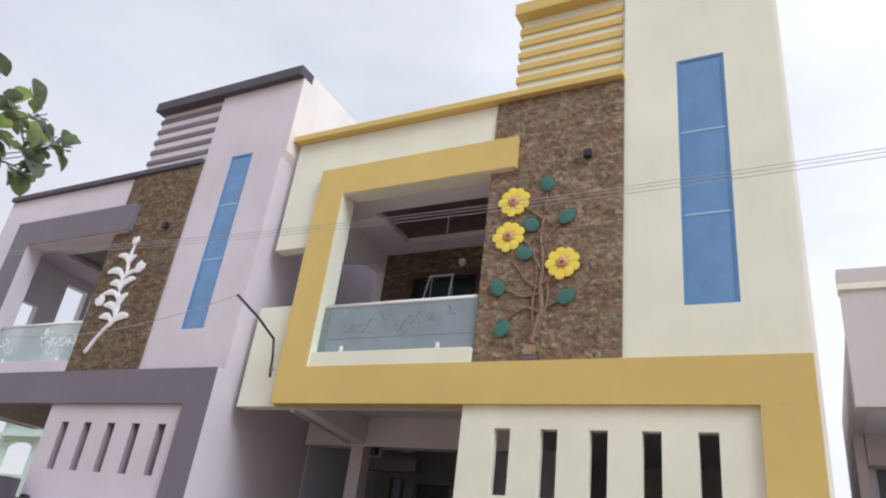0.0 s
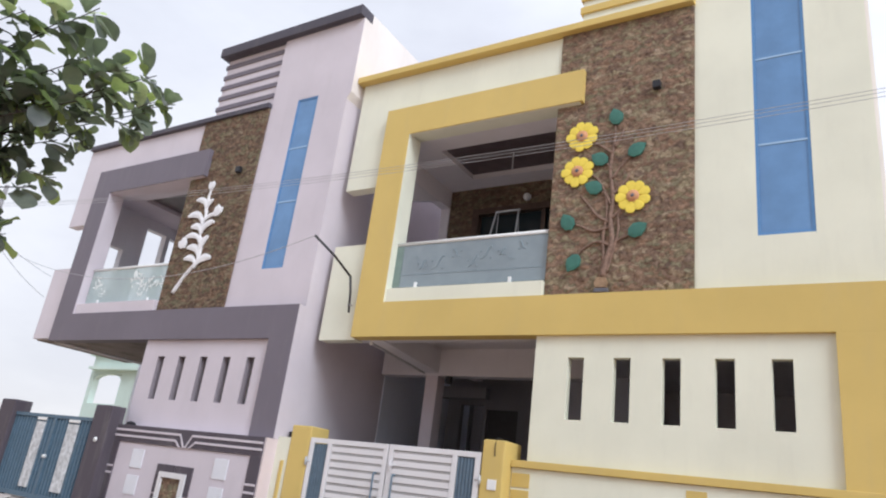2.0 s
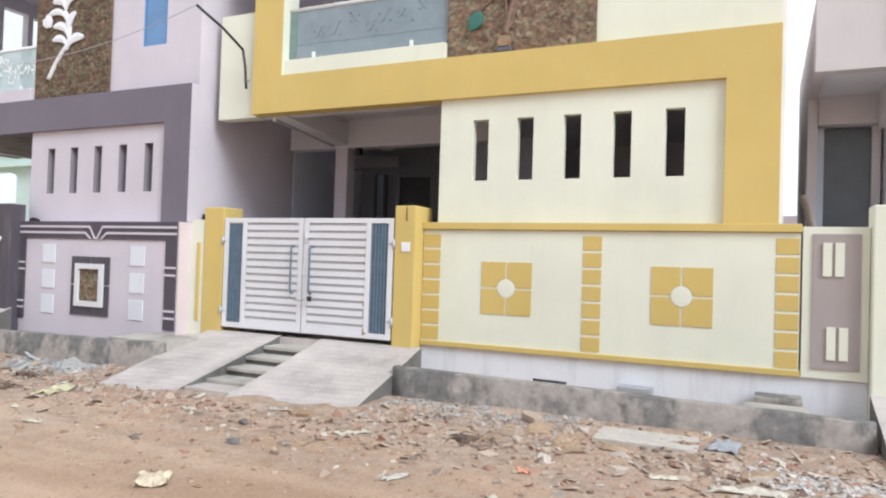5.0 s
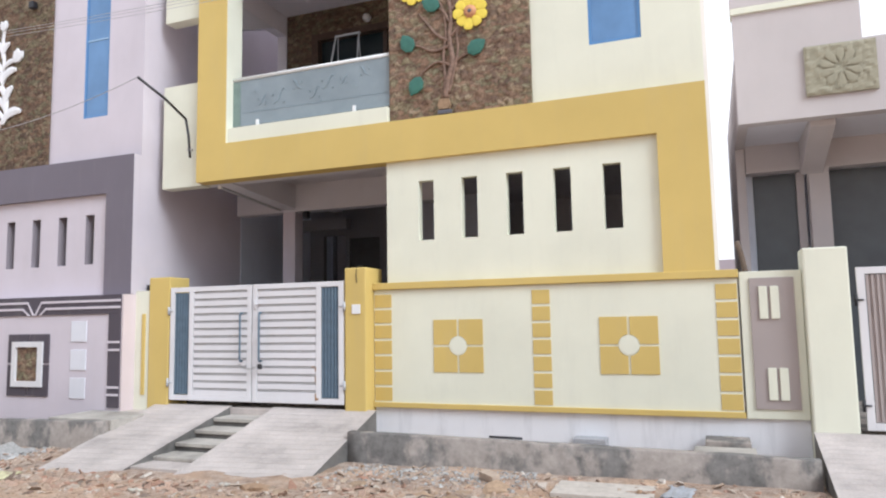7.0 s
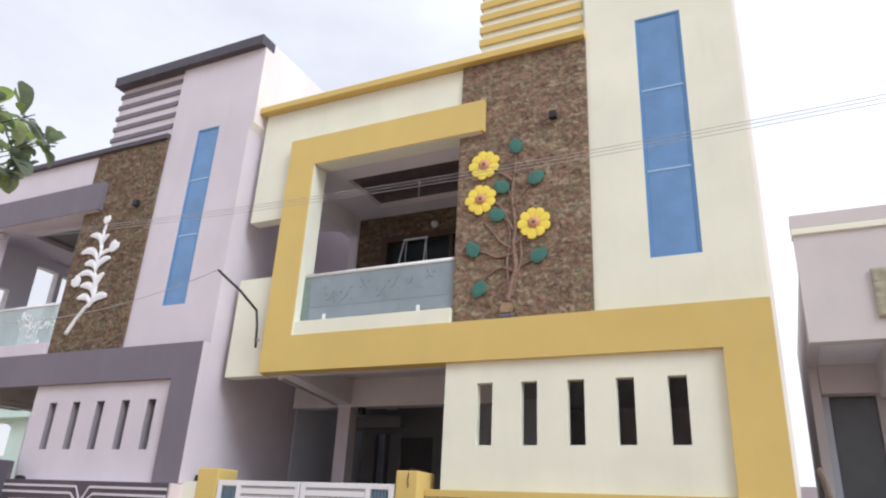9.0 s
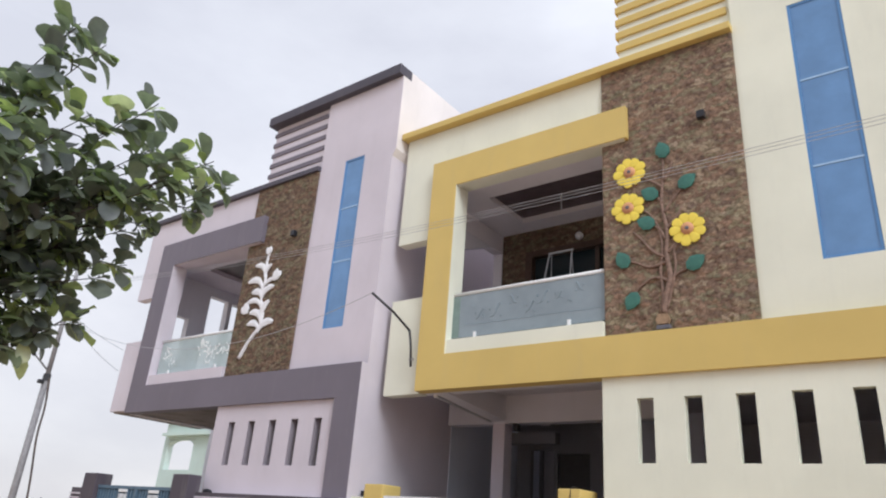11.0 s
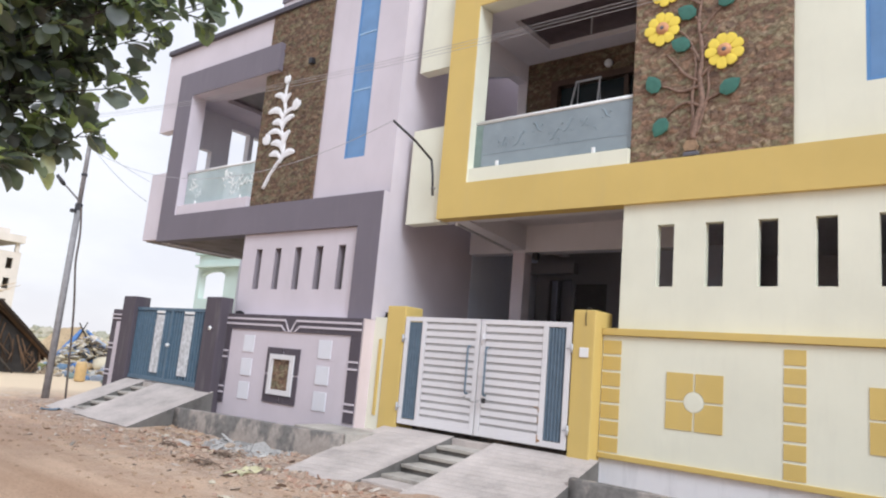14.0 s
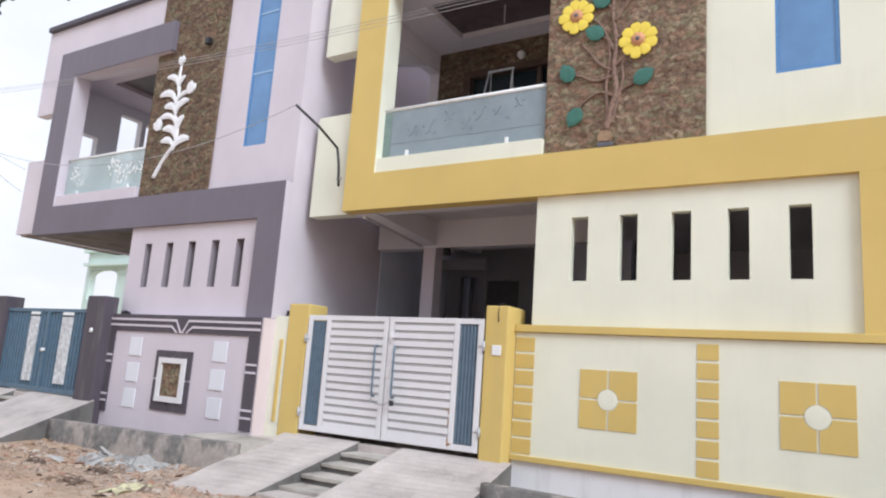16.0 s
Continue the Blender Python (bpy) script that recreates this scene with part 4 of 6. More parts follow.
relief_limb("trunk", [(-3.04, 4.60), (-3.0, 4.85), (-2.93, 5.10), (-2.97, 5.45), (-2.94, 5.75), (-3.0, 6.2), (-2.96, 6.6), (-2.95, 6.92)], 0.048, 0.014, RELIEFBROWN, tree_relief)
for flat in ([(-2.96, 5.05), (-3.15, 5.12), (-3.33, 5.03), (-3.43, 4.92)], [(-2.97, 5.32), (-3.2, 5.28), (-3.4, 5.38), (-3.55, 5.42)], [(-2.95, 5.02), (-2.85, 5.12), (-2.7, 5.18), (-2.6, 5.22)],
             [(-2.96, 5.38), (-3.15, 5.5), (-3.3, 5.7), (-3.42, 5.85)], [(-2.95, 5.45), (-2.85, 5.55), (-2.76, 5.62)], [(-2.97, 5.65), (-3.05, 5.82), (-3.18, 5.92)],
             [(-2.97, 6.05), (-2.85, 6.22), (-2.7, 6.38)], [(-2.98, 6.2), (-3.05, 6.3), (-3.12, 6.36)], [(-2.97, 6.45), (-3.15, 6.6), (-3.3, 6.72)], [(-2.95, 5.8), (-2.8, 5.95), (-2.72, 6.1)],
             [(-3.0, 4.66), (-2.92, 4.95), (-2.85, 5.25), (-2.86, 5.5), (-2.72, 5.62)], [(-3.06, 4.66), (-3.04, 4.9), (-3.06, 5.2), (-3.02, 5.5), (-3.06, 5.85), (-3.2, 6.1), (-3.36, 6.2)], [(-2.95, 6.55), (-2.87, 6.7), (-2.82, 6.82)]):
    relief_limb("branch", flat, 0.025, 0.010, RELIEFBROWN, tree_relief)
part("pot", prism([(-3.11, 4.44), (-2.97, 4.44), (-2.95, 4.50), (-2.98, 4.58), (-3.10, 4.58), (-3.13, 4.50)], RY - 0.07, RY), RELIEFTIP, tree_relief, "small tan relief pot")
part("pot_foot", boxes((-3.13, -2.94, RY - 0.07, RY, 4.37, 4.43), bev=0.012), DARKDISC, tree_relief)

# white flower spray on the lilac house
WY = 8.145
spray = thing("wall_relief", "white flower spray relief on brown cladding", "wall relief", (-11.5, WY, 4.7))
relief_limb("stem", [(-11.55, 4.66), (-11.38, 4.92), (-11.20, 5.13), (-11.07, 5.28), (-11.05, 5.55), (-11.17, 5.87), (-11.15, 6.26), (-11.20, 6.62), (-11.17, 6.85)], 0.042, 0.03, WHITERELIEF, spray, WY)


def blade(p0, p1, bend, width, n=9):
    """A curved leaf outline from its root to its tip."""
    p0, p1 = Vector((p0[0], 0, p0[1])), Vector((p1[0], 0, p1[1]))
    side = Vector(((p0 - p1).z, 0, (p1 - p0).x))
    ctl = (p0 + p1) / 2 + side * bend
    left, right = [], []
    for k in range(n + 1):
        u = k / n
        c = p0 * (1 - u) ** 2 + ctl * 2 * u * (1 - u) + p1 * u * u
        d = ((ctl - p0) * (1 - u) + (p1 - ctl) * u).normalized()
        nrm = Vector((-d.z, 0, d.x))
        w = width * (0.22 + 0.78 * math.sin(math.pi * min(1.0, 0.05 + 0.88 * u ** 1.4)))
        left.append((c + nrm * w))
        right.append((c - nrm * w))
    bm = bmesh.new()
    rows = []
    for a, b in zip(left, right):
        m = (a + b) / 2
        rows.append([bm.verts.new((q.x, WY - dy, q.z)) for q, dy in ((a, 0), (a, 0.020), (m, 0.032), (b, 0.020), (b, 0))])
    for ra, rb in zip(rows, rows[1:]):
        for q in range(5):
            bm.faces.new((ra[q], rb[q], rb[(q + 1) % 5], ra[(q + 1) % 5]))
    bm.faces.new(rows[0])
    bm.faces.new(rows[-1][::-1])
    bmesh.ops.recalc_face_normals(bm, faces=bm.faces)
    return bm


for p0, p1, bend, w in (((-11.08, 5.20), (-11.45, 5.34), -0.30, 0.050), ((-11.06, 5.36), (-11.44, 5.58), -0.32, 0.055), ((-11.10, 5.66), (-11.60, 5.80), -0.30, 0.045),
                        ((-11.15, 5.86), (-11.48, 6.02), -0.34, 0.055), ((-11.17, 6.05), (-11.66, 6.27), -0.34, 0.055), ((-11.17, 6.35), (-11.52, 6.62), -0.34, 0.048),
                        ((-11.10, 5.14), (-10.68, 5.32), 0.30, 0.060), ((-11.05, 5.38), (-10.90, 5.78), 0.30, 0.060), ((-11.15, 5.85), (-10.83, 6.08), 0.32, 0.052),
                        ((-11.15, 6.10), (-10.86, 6.24), 0.25, 0.035), ((-11.17, 6.32), (-11.02, 6.58), 0.28, 0.042), ((-11.06, 5.55), (-11.20, 5.78), -0.20, 0.040)):
    part("leaf", blade(p0, p1, bend * 1.45, w * 1.3), WHITERELIEF, spray)
bud = [(0, -0.12), (0.09, -0.06), (0.12, 0.04), (0.07, 0.13), (0.0, 0.10), (-0.07, 0.13), (-0.12, 0.04), (-0.09, -0.06)]
for cx, cz, turn, k in ((-10.80, 6.30, -0.5, 1.0), (-11.60, 5.68, 0.7, 1.0), (-11.17, 6.90, 0.05, 0.75)):
    part("blossom", domed([(x * k, z * k) for x, z in bud], cx, cz, turn, WY, 0.03, 0.008), WHITERELIEF, spray)


def wall_lamp(x, y, z, group):
    L = thing("wall_lamp", "small black square lamp on the brown cladding", "lamp", (x, y, z), group)
    part("housing", boxes((x - 0.055, x + 0.055, y - 0.11, y - 0.02, z - 0.06, z + 0.06), bev=0.012), BLACK, L)
    part("bracket", boxes((x - 0.03, x + 0.03, y - 0.02, y + 0.03, z - 0.04, z + 0.04)), BLACK, L)


wall_lamp(-2.36, 8.44, 7.42, "wall lamps")
wall_lamp(-10.44, 8.16, 7.14, "wall lamps")

# ---- compound wall of the cream house ----
CW = thing("compound_wall", "cream compound wall with ochre tile squares and ladders", "wall", (-1.8, 8.4, 0), kind="structure")
part("wall_body", boxes((-4.10, 0.42, 8.36, 8.40, 0.52, 2.06), (-4.10, 0.42, 8.40, 8.58, 0.52, 2.10)), CREAM, CW)
part("coping", boxes((-4.10, 0.43, 8.315, 8.40, 2.065, 2.155), bev=0.008), OCHRE, CW)
part("base_moulding", boxes((-4.10, 0.43, 8.33, 8.36, 0.52, 0.585), bev=0.006), OCHRE, CW)
part("plinth", boxes((-4.10, 1.06, 8.385, 8.58, -0.1, 0.519)), PLINTH, CW, "whitewashed stained plinth")
for x0, x1 in ((-4.09, -3.84), (-1.93, -1.705), (0.185, 0.41)):
    for k in range(7):
        z = 0.605 + 0.2035 * k
        part("tile", boxes((x0, x1, 8.352, 8.36, z, z + 0.172), bev=0.003), OCHRE, CW)


def quarter(cx, cz, sx, sz, half=0.335, gap=0.014, r=0.125, n=6):
    """One quarter of a square of tiles with a round hole in the middle."""
    pts = [(gap, half), (half, half), (half, gap)]
    a0 = math.asin(gap / r)
    for k in range(n + 1):
        a = a0 + (math.pi / 2 - 2 * a0) * k / n
        pts.append((math.cos(a) * r, math.sin(a) * r))
    return prism([(cx + sx * x, cz + sz * z) for x, z in pts], 8.350, 8.36)


for cx in (-2.908, -0.785):
    for sx in (-1, 1):
        for sz in (-1, 1):
            part("tile", quarter(cx, 1.318, sx, sz), OCHRE, CW)
    part("boss", disc(cx, 1.318, 0.118, 8.36, 0.010, 0.003), CREAM, CW, "cream round boss")


def gate_pillar(x0, x1, y0, y1, top, mat, label, group, base=0.1):
    Pl = thing("gate_pillar", label, "pillar", (x0, y0, 0), group)
    bm = boxes((x0, x1, y0, y1, base, top), bev=0.02)
    part("shaft", bm, mat, Pl)
    return Pl


pl = gate_pillar(-7.755, -7.365, 8.12, 8.54, 2.36, OCHRE, "ochre yellow plastered gate pillar", "gate pillars")
pr = gate_pillar(-4.42, -4.105, 8.12, 8.62, 2.365, OCHRE, "ochre yellow gate pillar with a white switch", "gate pillars", 0.46)
part("plinth", boxes((-4.405, -4.12, 8.135, 8.36, -0.1, 0.46)), PLINTH, pr, "whitewashed stained pillar foot")
part("switch_plate", boxes((-4.305, -4.18, 8.105, 8.12, 1.75, 1.875), bev=0.006), PLASTICWHITE, pr, "white square switch plate")
part("wire_end", tubes(([(-4.20, 8.25, 2.35), (-4.21, 8.22, 2.39), (-4.23, 8.18, 2.40), (-4.24, 8.13, 2.375), (-4.24, 8.11, 2.26), (-4.23, 8.11, 2.16)], 0.006), sides=5), CABLE, pr)
side_bit = thing("boundary_wall", "short cream and pink wall piece with an ochre bar", "wall", (-7.8, 8.1, 0), kind="structure")
part("wall_body", boxes((-8.03, -7.755, 8.14, 8.47, 0.2, 2.17)), CREAM, side_bit)
part("wall_body", boxes((-8.058, -8.03, 7.90, 8.16, 0.2, 2.12)), PINK, side_bit, "pale pink wall end")
part("footing", boxes((-8.05, -7.54, 7.89, 8.14, 0.0, 0.40)), RAMP, side_bit)
part("bar", boxes((-7.89, -7.825, 8.122, 8.14, 0.62, 1.82), bev=0.005), OCHRE, side_bit)
part("switch_box", boxes((-8.0, -7.9, 8.32, 8.4, 2.17, 2.27), bev=0.008), BLACK, side_bit)


# ---- gates ----


def corrugated(x0, x1, y, z0, z1, n, depth):
    bm = bmesh.new()
    prof = []
    w = (x1 - x0) / n
    for k in range(n):
        a = x0 + w * k
        prof += [(a, 0.0), (a + w * 0.45, 0.0), (a + w * 0.55, depth), (a + w * 0.92, depth)]
    prof.append((x1, 0.0))
    lo = [bm.verts.new((x, y + d, z0)) for x, d in prof]
    hi = [bm.verts.new((x, y + d, z1)) for x, d in prof]
    lo2 = [bm.verts.new((x, y + d + 0.004, z0)) for x, d in prof]
    hi2 = [bm.verts.new((x, y + d + 0.004, z1)) for x, d in prof]
    for i in range(len(prof) - 1):
        bm.faces.new((lo[i], lo[i + 1], hi[i + 1], hi[i]))
        bm.faces.new((lo2[i + 1], lo2[i], hi2[i], hi2[i + 1]))
        bm.faces.new((hi[i], hi[i + 1], hi2[i + 1], hi2[i]))
        bm.faces.new((lo[i + 1], lo[i], lo2[i], lo2[i + 1]))
    return bm


def louvre_gate(x_hinge, x_meet, y, z0, z1, mat, accent, label, group, slats=14, handle=True, hinge_mat=None):
    """One leaf: frame, slats, a corrugated strip on the hinge side."""
    s = 1 if x_meet > x_hinge else -1
    G = thing("gate_leaf", label, "gate", (x_hinge, y, z0), group)
    X = lambda d: x_hinge + s * d  # noqa: E731
    W = abs(x_meet - x_hinge)

    def bx(d0, d1, ya, yb, za, zb, bev=0.004):
        a, b = sorted((X(d0), X(d1)))
        return boxes((a, b, ya, yb, za, zb), bev=bev)

    for d0, d1 in ((0, 0.075), (0.345, 0.42), (W - 0.075, W)):
        part("stile", bx(d0, d1, y, y + 0.04, z0, z1), mat, G)
    for za, zb in ((z0, z0 + 0.075), (z1 - 0.07, z1)):
        part("rail", bx(0.075, W - 0.075, y + 0.002, y + 0.038, za, zb), mat, G)
    a, b = sorted((X(0.085), X(0.335)))
    part("corrugated_strip", corrugated(a, b, y + 0.012, z0 + 0.085, z1 - 0.08, 5, 0.018), accent, G, "grey-blue corrugated strip")
    h0, h1 = z0 + 0.075, z1 - 0.07
    pitch = (h1 - h0) / slats
    for k in range(slats):
        za = h0 + pitch * k
        part("slat", bx(0.425, W - 0.08, y + 0.006, y + 0.030, za, za + pitch * 0.70, 0.003), mat, G)
        part("slat_lip", bx(0.425, W - 0.08, y + 0.014, y + 0.026, za + pitch * 0.80, za + pitch * 0.88, 0.002), mat, G)
    part("back_sheet", bx(0.42, W - 0.075, y + 0.032, y + 0.036, h0, h1, 0), GATEBACK, G)
    for zz in (z0 + 0.25, z1 - 0.34):
        part("hinge", tubes(([(X(-0.02), y - 0.01, zz - 0.06), (X(-0.02), y - 0.01, zz + 0.06)], 0.016), ([(X(-0.04), y + 0.0, zz), (X(0.05), y - 0.005, zz)], 0.010), sides=8), hinge_mat or GALV, G, "", True)
    if handle:
        hx = X(W - 0.15)
        part("handle", tubes(([(hx, y + 0.0, z1 - 0.40), (hx, y - 0.045, z1 - 0.40), (hx, y - 0.06, z1 - 0.43), (hx, y - 0.06, z1 - 1.04), (hx, y - 0.045, z1 - 1.07), (hx, y, z1 - 1.07)], 0.014), sides=8), TEAL, G, "blue-grey tubular pull handle", True)
    return G


louvre_gate(-7.345, -5.905, 8.12, 0.56, 2.195, WHITE, TEAL, "white steel gate leaf with louvre slats, closed", "front gate leaves")
gR = louvre_gate(-4.44, -5.885, 8.12, 0.56, 2.195, WHITE, TEAL, "white steel gate leaf with louvre slats and rust spots, closed", "front gate leaves")
part("rust_stain", boxes((-4.86, -4.82, 8.1155, 8.12, 0.615, 0.64)), RUST, gR)
part("latch_bolt", tubes(([(-5.83, 8.105, 1.98), (-5.83, 8.105, 1.84)], 0.012), ([(-5.86, 8.115, 1.90), (-5.74, 8.100, 1.93)], 0.010), sides=6), WHITE, gR, "white sliding bolt", True)
part("latch_plate", boxes((-5.885, -5.80, 8.108, 8.12, 1.38, 1.50), bev=0.004), WHITE, gR)
for k, (z, w) in enumerate(((0.70, 0.012), (0.93, 0.006), (1.05, 0.008))):
    part("rust_stain", boxes((-4.872, -4.868 + w, 8.1185, 8.1215, z - 0.10 + 0.02 * k, z)), RUST, gR)
part("rust_stain", boxes((-4.93, -4.90, 8.1255, 8.131, 1.045, 1.06)), RUST, gR)
chain = thing("chain", "steel chain and padlock holding the gate", "chain", (-5.89, 8.04, 1.07))
cb = bmesh.new()
for k in range(9):
    u = k / 8
    x, z = -6.05 + 0.31 * u, 1.07 - 0.05 * math.sin(math.pi * u)
    tube(cb, [(x + 0.016 * math.cos(a), 8.055 + (0.008 * math.sin(a) if k % 2 else 0), z + (0.0 if k % 2 else 0.012 * math.sin(a))) for a in (2 * math.pi * q / 8 for q in range(9))], 0.005, 5)
part("links", cb, STEEL, chain)
part("padlock", boxes((-5.74, -5.68, 8.035, 8.065, 1.02, 1.09), bev=0.008), DARKSTEEL, chain)

bg = thing("gate_leaf", "blue corrugated steel gate with two white strips, closed", "gate", (-14.5, 7.75, 0.64))
part("sheet", corrugated(-14.96, -12.25, 7.77, 0.66, 2.15, 26, 0.045), GATEBLUE, bg)
part("gate_frame", boxes((-14.96, -12.25, 7.755, 7.80, 2.11, 2.17), (-14.96, -12.25, 7.755, 7.80, 0.64, 0.72), (-13.55, -13.47, 7.752, 7.80, 0.72, 2.11)), GATEBLUE, bg)
for x0, w in ((-14.11, 0.30), (-13.04, 0.34)):
    part("strip", boxes((x0, x0 + w, 7.748, 7.768, 0.81, 2.02), bev=0.004), STRIPWHITE, bg, "mottled white vertical strip")
    part("strip_cap", boxes((x0, x0 + w, 7.740, 7.768, 2.05, 2.105), bev=0.01), PLASTICWHITE, bg)
part("lock", tubes(([(-13.47, 7.75, 1.40), (-13.47, 7.69, 1.40)], 0.034), sides=12), PLASTICWHITE, bg, "round white lock", True)

# ---- compound wall of the lilac house ----
PW = thing("compound_wall", "lilac compound wall with slate border and white tiles", "wall", (-9.9, 7.95, 0), kind="structure")
Y0 = 7.90
part("wall_body", boxes((-11.80, -8.06, Y0, Y0 + 0.2, 0.2, 2.115)), LILAC, PW)
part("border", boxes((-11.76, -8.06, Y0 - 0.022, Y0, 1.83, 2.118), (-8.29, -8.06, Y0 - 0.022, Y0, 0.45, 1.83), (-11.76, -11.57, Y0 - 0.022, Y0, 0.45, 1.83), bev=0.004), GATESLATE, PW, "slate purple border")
for sgn, xm, xe in ((-1, -9.98, -11.76), (1, -9.68, -8.06)):
    for dz, back in ((2.03, 0.0), (1.93, 0.10)):
        a, b = sorted((xm + sgn * back, xe))
        part("inlay_line", boxes((a, b, Y0 - 0.034, Y0 - 0.022, dz - 0.018, dz + 0.018)), LILAC, PW)
        part("inlay_line", prism([(xm + sgn * back, dz - 0.018), (xm + sgn * back, dz + 0.018), (xm + sgn * back - sgn * 0.15, 1.83), (xm + sgn * back - sgn * 0.11, 1.83)], Y0 - 0.033, Y0 - 0.022), LILAC, PW)
for x0, x1 in ((-8.29, -8.06), (-11.76, -11.57)):
    for z in (1.41, 1.295, 0.745, 0.635):
        part("inlay_line", boxes((x0, x1, Y0 - 0.034, Y0 - 0.022, z - 0.016, z + 0.016)), LILAC, PW)
for x0 in (-11.135, -9.05):
    for z in (0.565, 0.99, 1.42):
        part("tile", boxes((x0, x0 + 0.315, Y0 - 0.014, Y0, z, z + 0.31), bev=0.003), TILEWHITE, PW, "white square tile")
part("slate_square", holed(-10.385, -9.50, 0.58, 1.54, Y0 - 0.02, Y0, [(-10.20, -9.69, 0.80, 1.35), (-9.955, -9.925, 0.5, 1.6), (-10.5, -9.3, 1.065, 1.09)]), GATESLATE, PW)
part("picture_frame", holed(-10.27, -9.61, 0.725, 1.425, Y0 - 0.05, Y0, [(-10.19, -9.71, 0.81, 1.34)]), WHITE, PW, "white square frame")
part("cladding_tile", rough_panel(-10.19, -9.71, 0.81, 1.34, Y0 - 0.01, 0.02, 0.03, 4.0), CLAD, PW, "brown textured tile")
# small dark lump of unknown kind on the wall top
box_bm = bmesh.new()
tube(box_bm, [(-11.66, 8.0, 2.125), (-11.61, 7.98, 2.15), (-11.53, 7.99, 2.155), (-11.45, 8.0, 2.145), (-11.41, 8.0, 2.12)], [0.015, 0.03, 0.036, 0.03, 0.014], 7)
solo("coping_lump", box_bm, BLACK, "small dark lump on top of the lilac wall", "cable", "", "", True)
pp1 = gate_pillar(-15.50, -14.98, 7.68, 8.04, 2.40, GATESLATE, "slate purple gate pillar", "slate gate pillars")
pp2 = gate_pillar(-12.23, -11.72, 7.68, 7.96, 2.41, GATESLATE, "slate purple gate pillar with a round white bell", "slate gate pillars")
part("bell", tubes(([(-11.97, 7.685, 1.80), (-11.97, 7.66, 1.80)], 0.044), sides=12), PLASTICWHITE, pp2, "round white bell push", True)
OW = thing("compound_wall", "slate purple wall end with lilac lines beside the gate", "wall", (-16.0, 7.9, 0), kind="structure")
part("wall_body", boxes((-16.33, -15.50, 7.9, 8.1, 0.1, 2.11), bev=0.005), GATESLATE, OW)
part("panel", boxes((-16.07, -15.51, 7.88, 7.90, 0.2, 1.83)), LILAC, OW)
for z in (1.90, 1.99, 1.22, 1.32, 0.62, 0.72):
    part("inlay_line", boxes((-16.33, -15.51, 7.872, 7.90, z - 0.016, z + 0.016)), LILAC, OW)

# ---- ramps and drains ----


def ramp(label, x0, x1, ch0, ch1, y_top, y_foot, z_top, z_foot, steps, ribs, start=0.2, sink=0.02, flare=0.0, skew=(0.0, 0.0)):
    R = thing("ramp", label, "ramp", ((x0 + x1) / 2, y_foot, 0), "concrete ramps")

    def sloped(a, b, name):
        bm = bmesh.new()
        nyp, nxp = 32, 10
        grid = []
        for j in range(nyp + 1):
            u = j / nyp
            row = []
            for i in range(nxp + 1):
                x = a + (b - a) * i / nxp - (flare * u * (1 - i / nxp) if a == x0 else 0)
                foot = y_foot + skew[0] + (skew[1] - skew[0]) * (a + (b - a) * i / nxp - x0) / (x1 - x0)
                y = foot + (y_top - foot) * u
                rib = 0.013 * (j % 2) if ribs and 2 < j < nyp - 1 and 0 < i < nxp else 0
                edge = 0.02 * noise.noise(Vector((x * 3, y * 3, 1))) if j < 3 else 0.006 * noise.noise(Vector((x * 4, y * 4, 1)))
                row.append(bm.verts.new((x, y + (0.05 * noise.noise(Vector((x * 2.5, 0, 5))) if j == 0 else 0), z_foot + (z_top - z_foot) * u - rib + edge)))
            grid.append(row)
        for j in range(nyp):
            for i in range(nxp):
                bm.faces.new((grid[j][i], grid[j][i + 1], grid[j + 1][i + 1], grid[j + 1][i]))
        for line in (grid[0], [r[-1] for r in grid], grid[-1][::-1], [r[0] for r in grid][::-1]):
            low = [bm.verts.new((v.co.x, v.co.y, -0.15)) for v in line]
            for k in range(len(line) - 1):
                bm.faces.new((line[k + 1], line[k], low[k], low[k + 1])).material_index = 1
        track = part(name, bm, RAMP, R)
        # dark concrete sides, with the channel's shade in the same tone
        track.data.materials.append(DARKSTONE)
        return track

    sloped(x0, ch0, "track")
    sloped(ch1, x1, "track")
    length, rise = y_top - y_foot, z_top - z_foot
    for k in range(steps):
        u0, u1 = start + (0.97 - start) * k / steps, start + (0.97 - start) * (k + 1) / steps
        ya, yb = y_foot + length * u0, y_foot + length * u1
        z = z_foot + rise * (u0 + 0.35 * (u1 - u0)) - sink
        # dark risers paint in the shadow gaps under the treads
        part("riser", boxes((ch0, ch1, ya + 0.03, yb + 0.05, -0.1, z - 0.05)), DARKSTONE, R)
        part("step", boxes((ch0 + 0.008 * (k % 2), ch1, ya, yb + 0.02, z - 0.05, z), bev=0.012), STONE, R)
    part("landing", boxes((ch0, ch1, y_foot + length * 0.97, y_top + 0.12, -0.1, z_top - 0.02), bev=0.01), RAMP, R)
    part("foot", boxes((ch0, ch1, y_foot + 0.02, y_foot + length * start + 0.04, -0.1, z_foot + rise * start * 0.6), bev=0.01), RAMP, R)
    return R


ramp("pale concrete gate ramp with stone steps in the middle", -7.30, -3.98, -6.24, -5.55, 8.16, 6.30, 0.50, -0.03, 4, True, 0.2, 0.03, 0.30, (-0.46, 0.22))
ramp("pale concrete ramp with a stepped gap at the blue gate", -14.95, -11.66, -14.15, -13.66, 7.74, 6.15, 0.62, 0.0, 5, False, 0.15, 0.03)


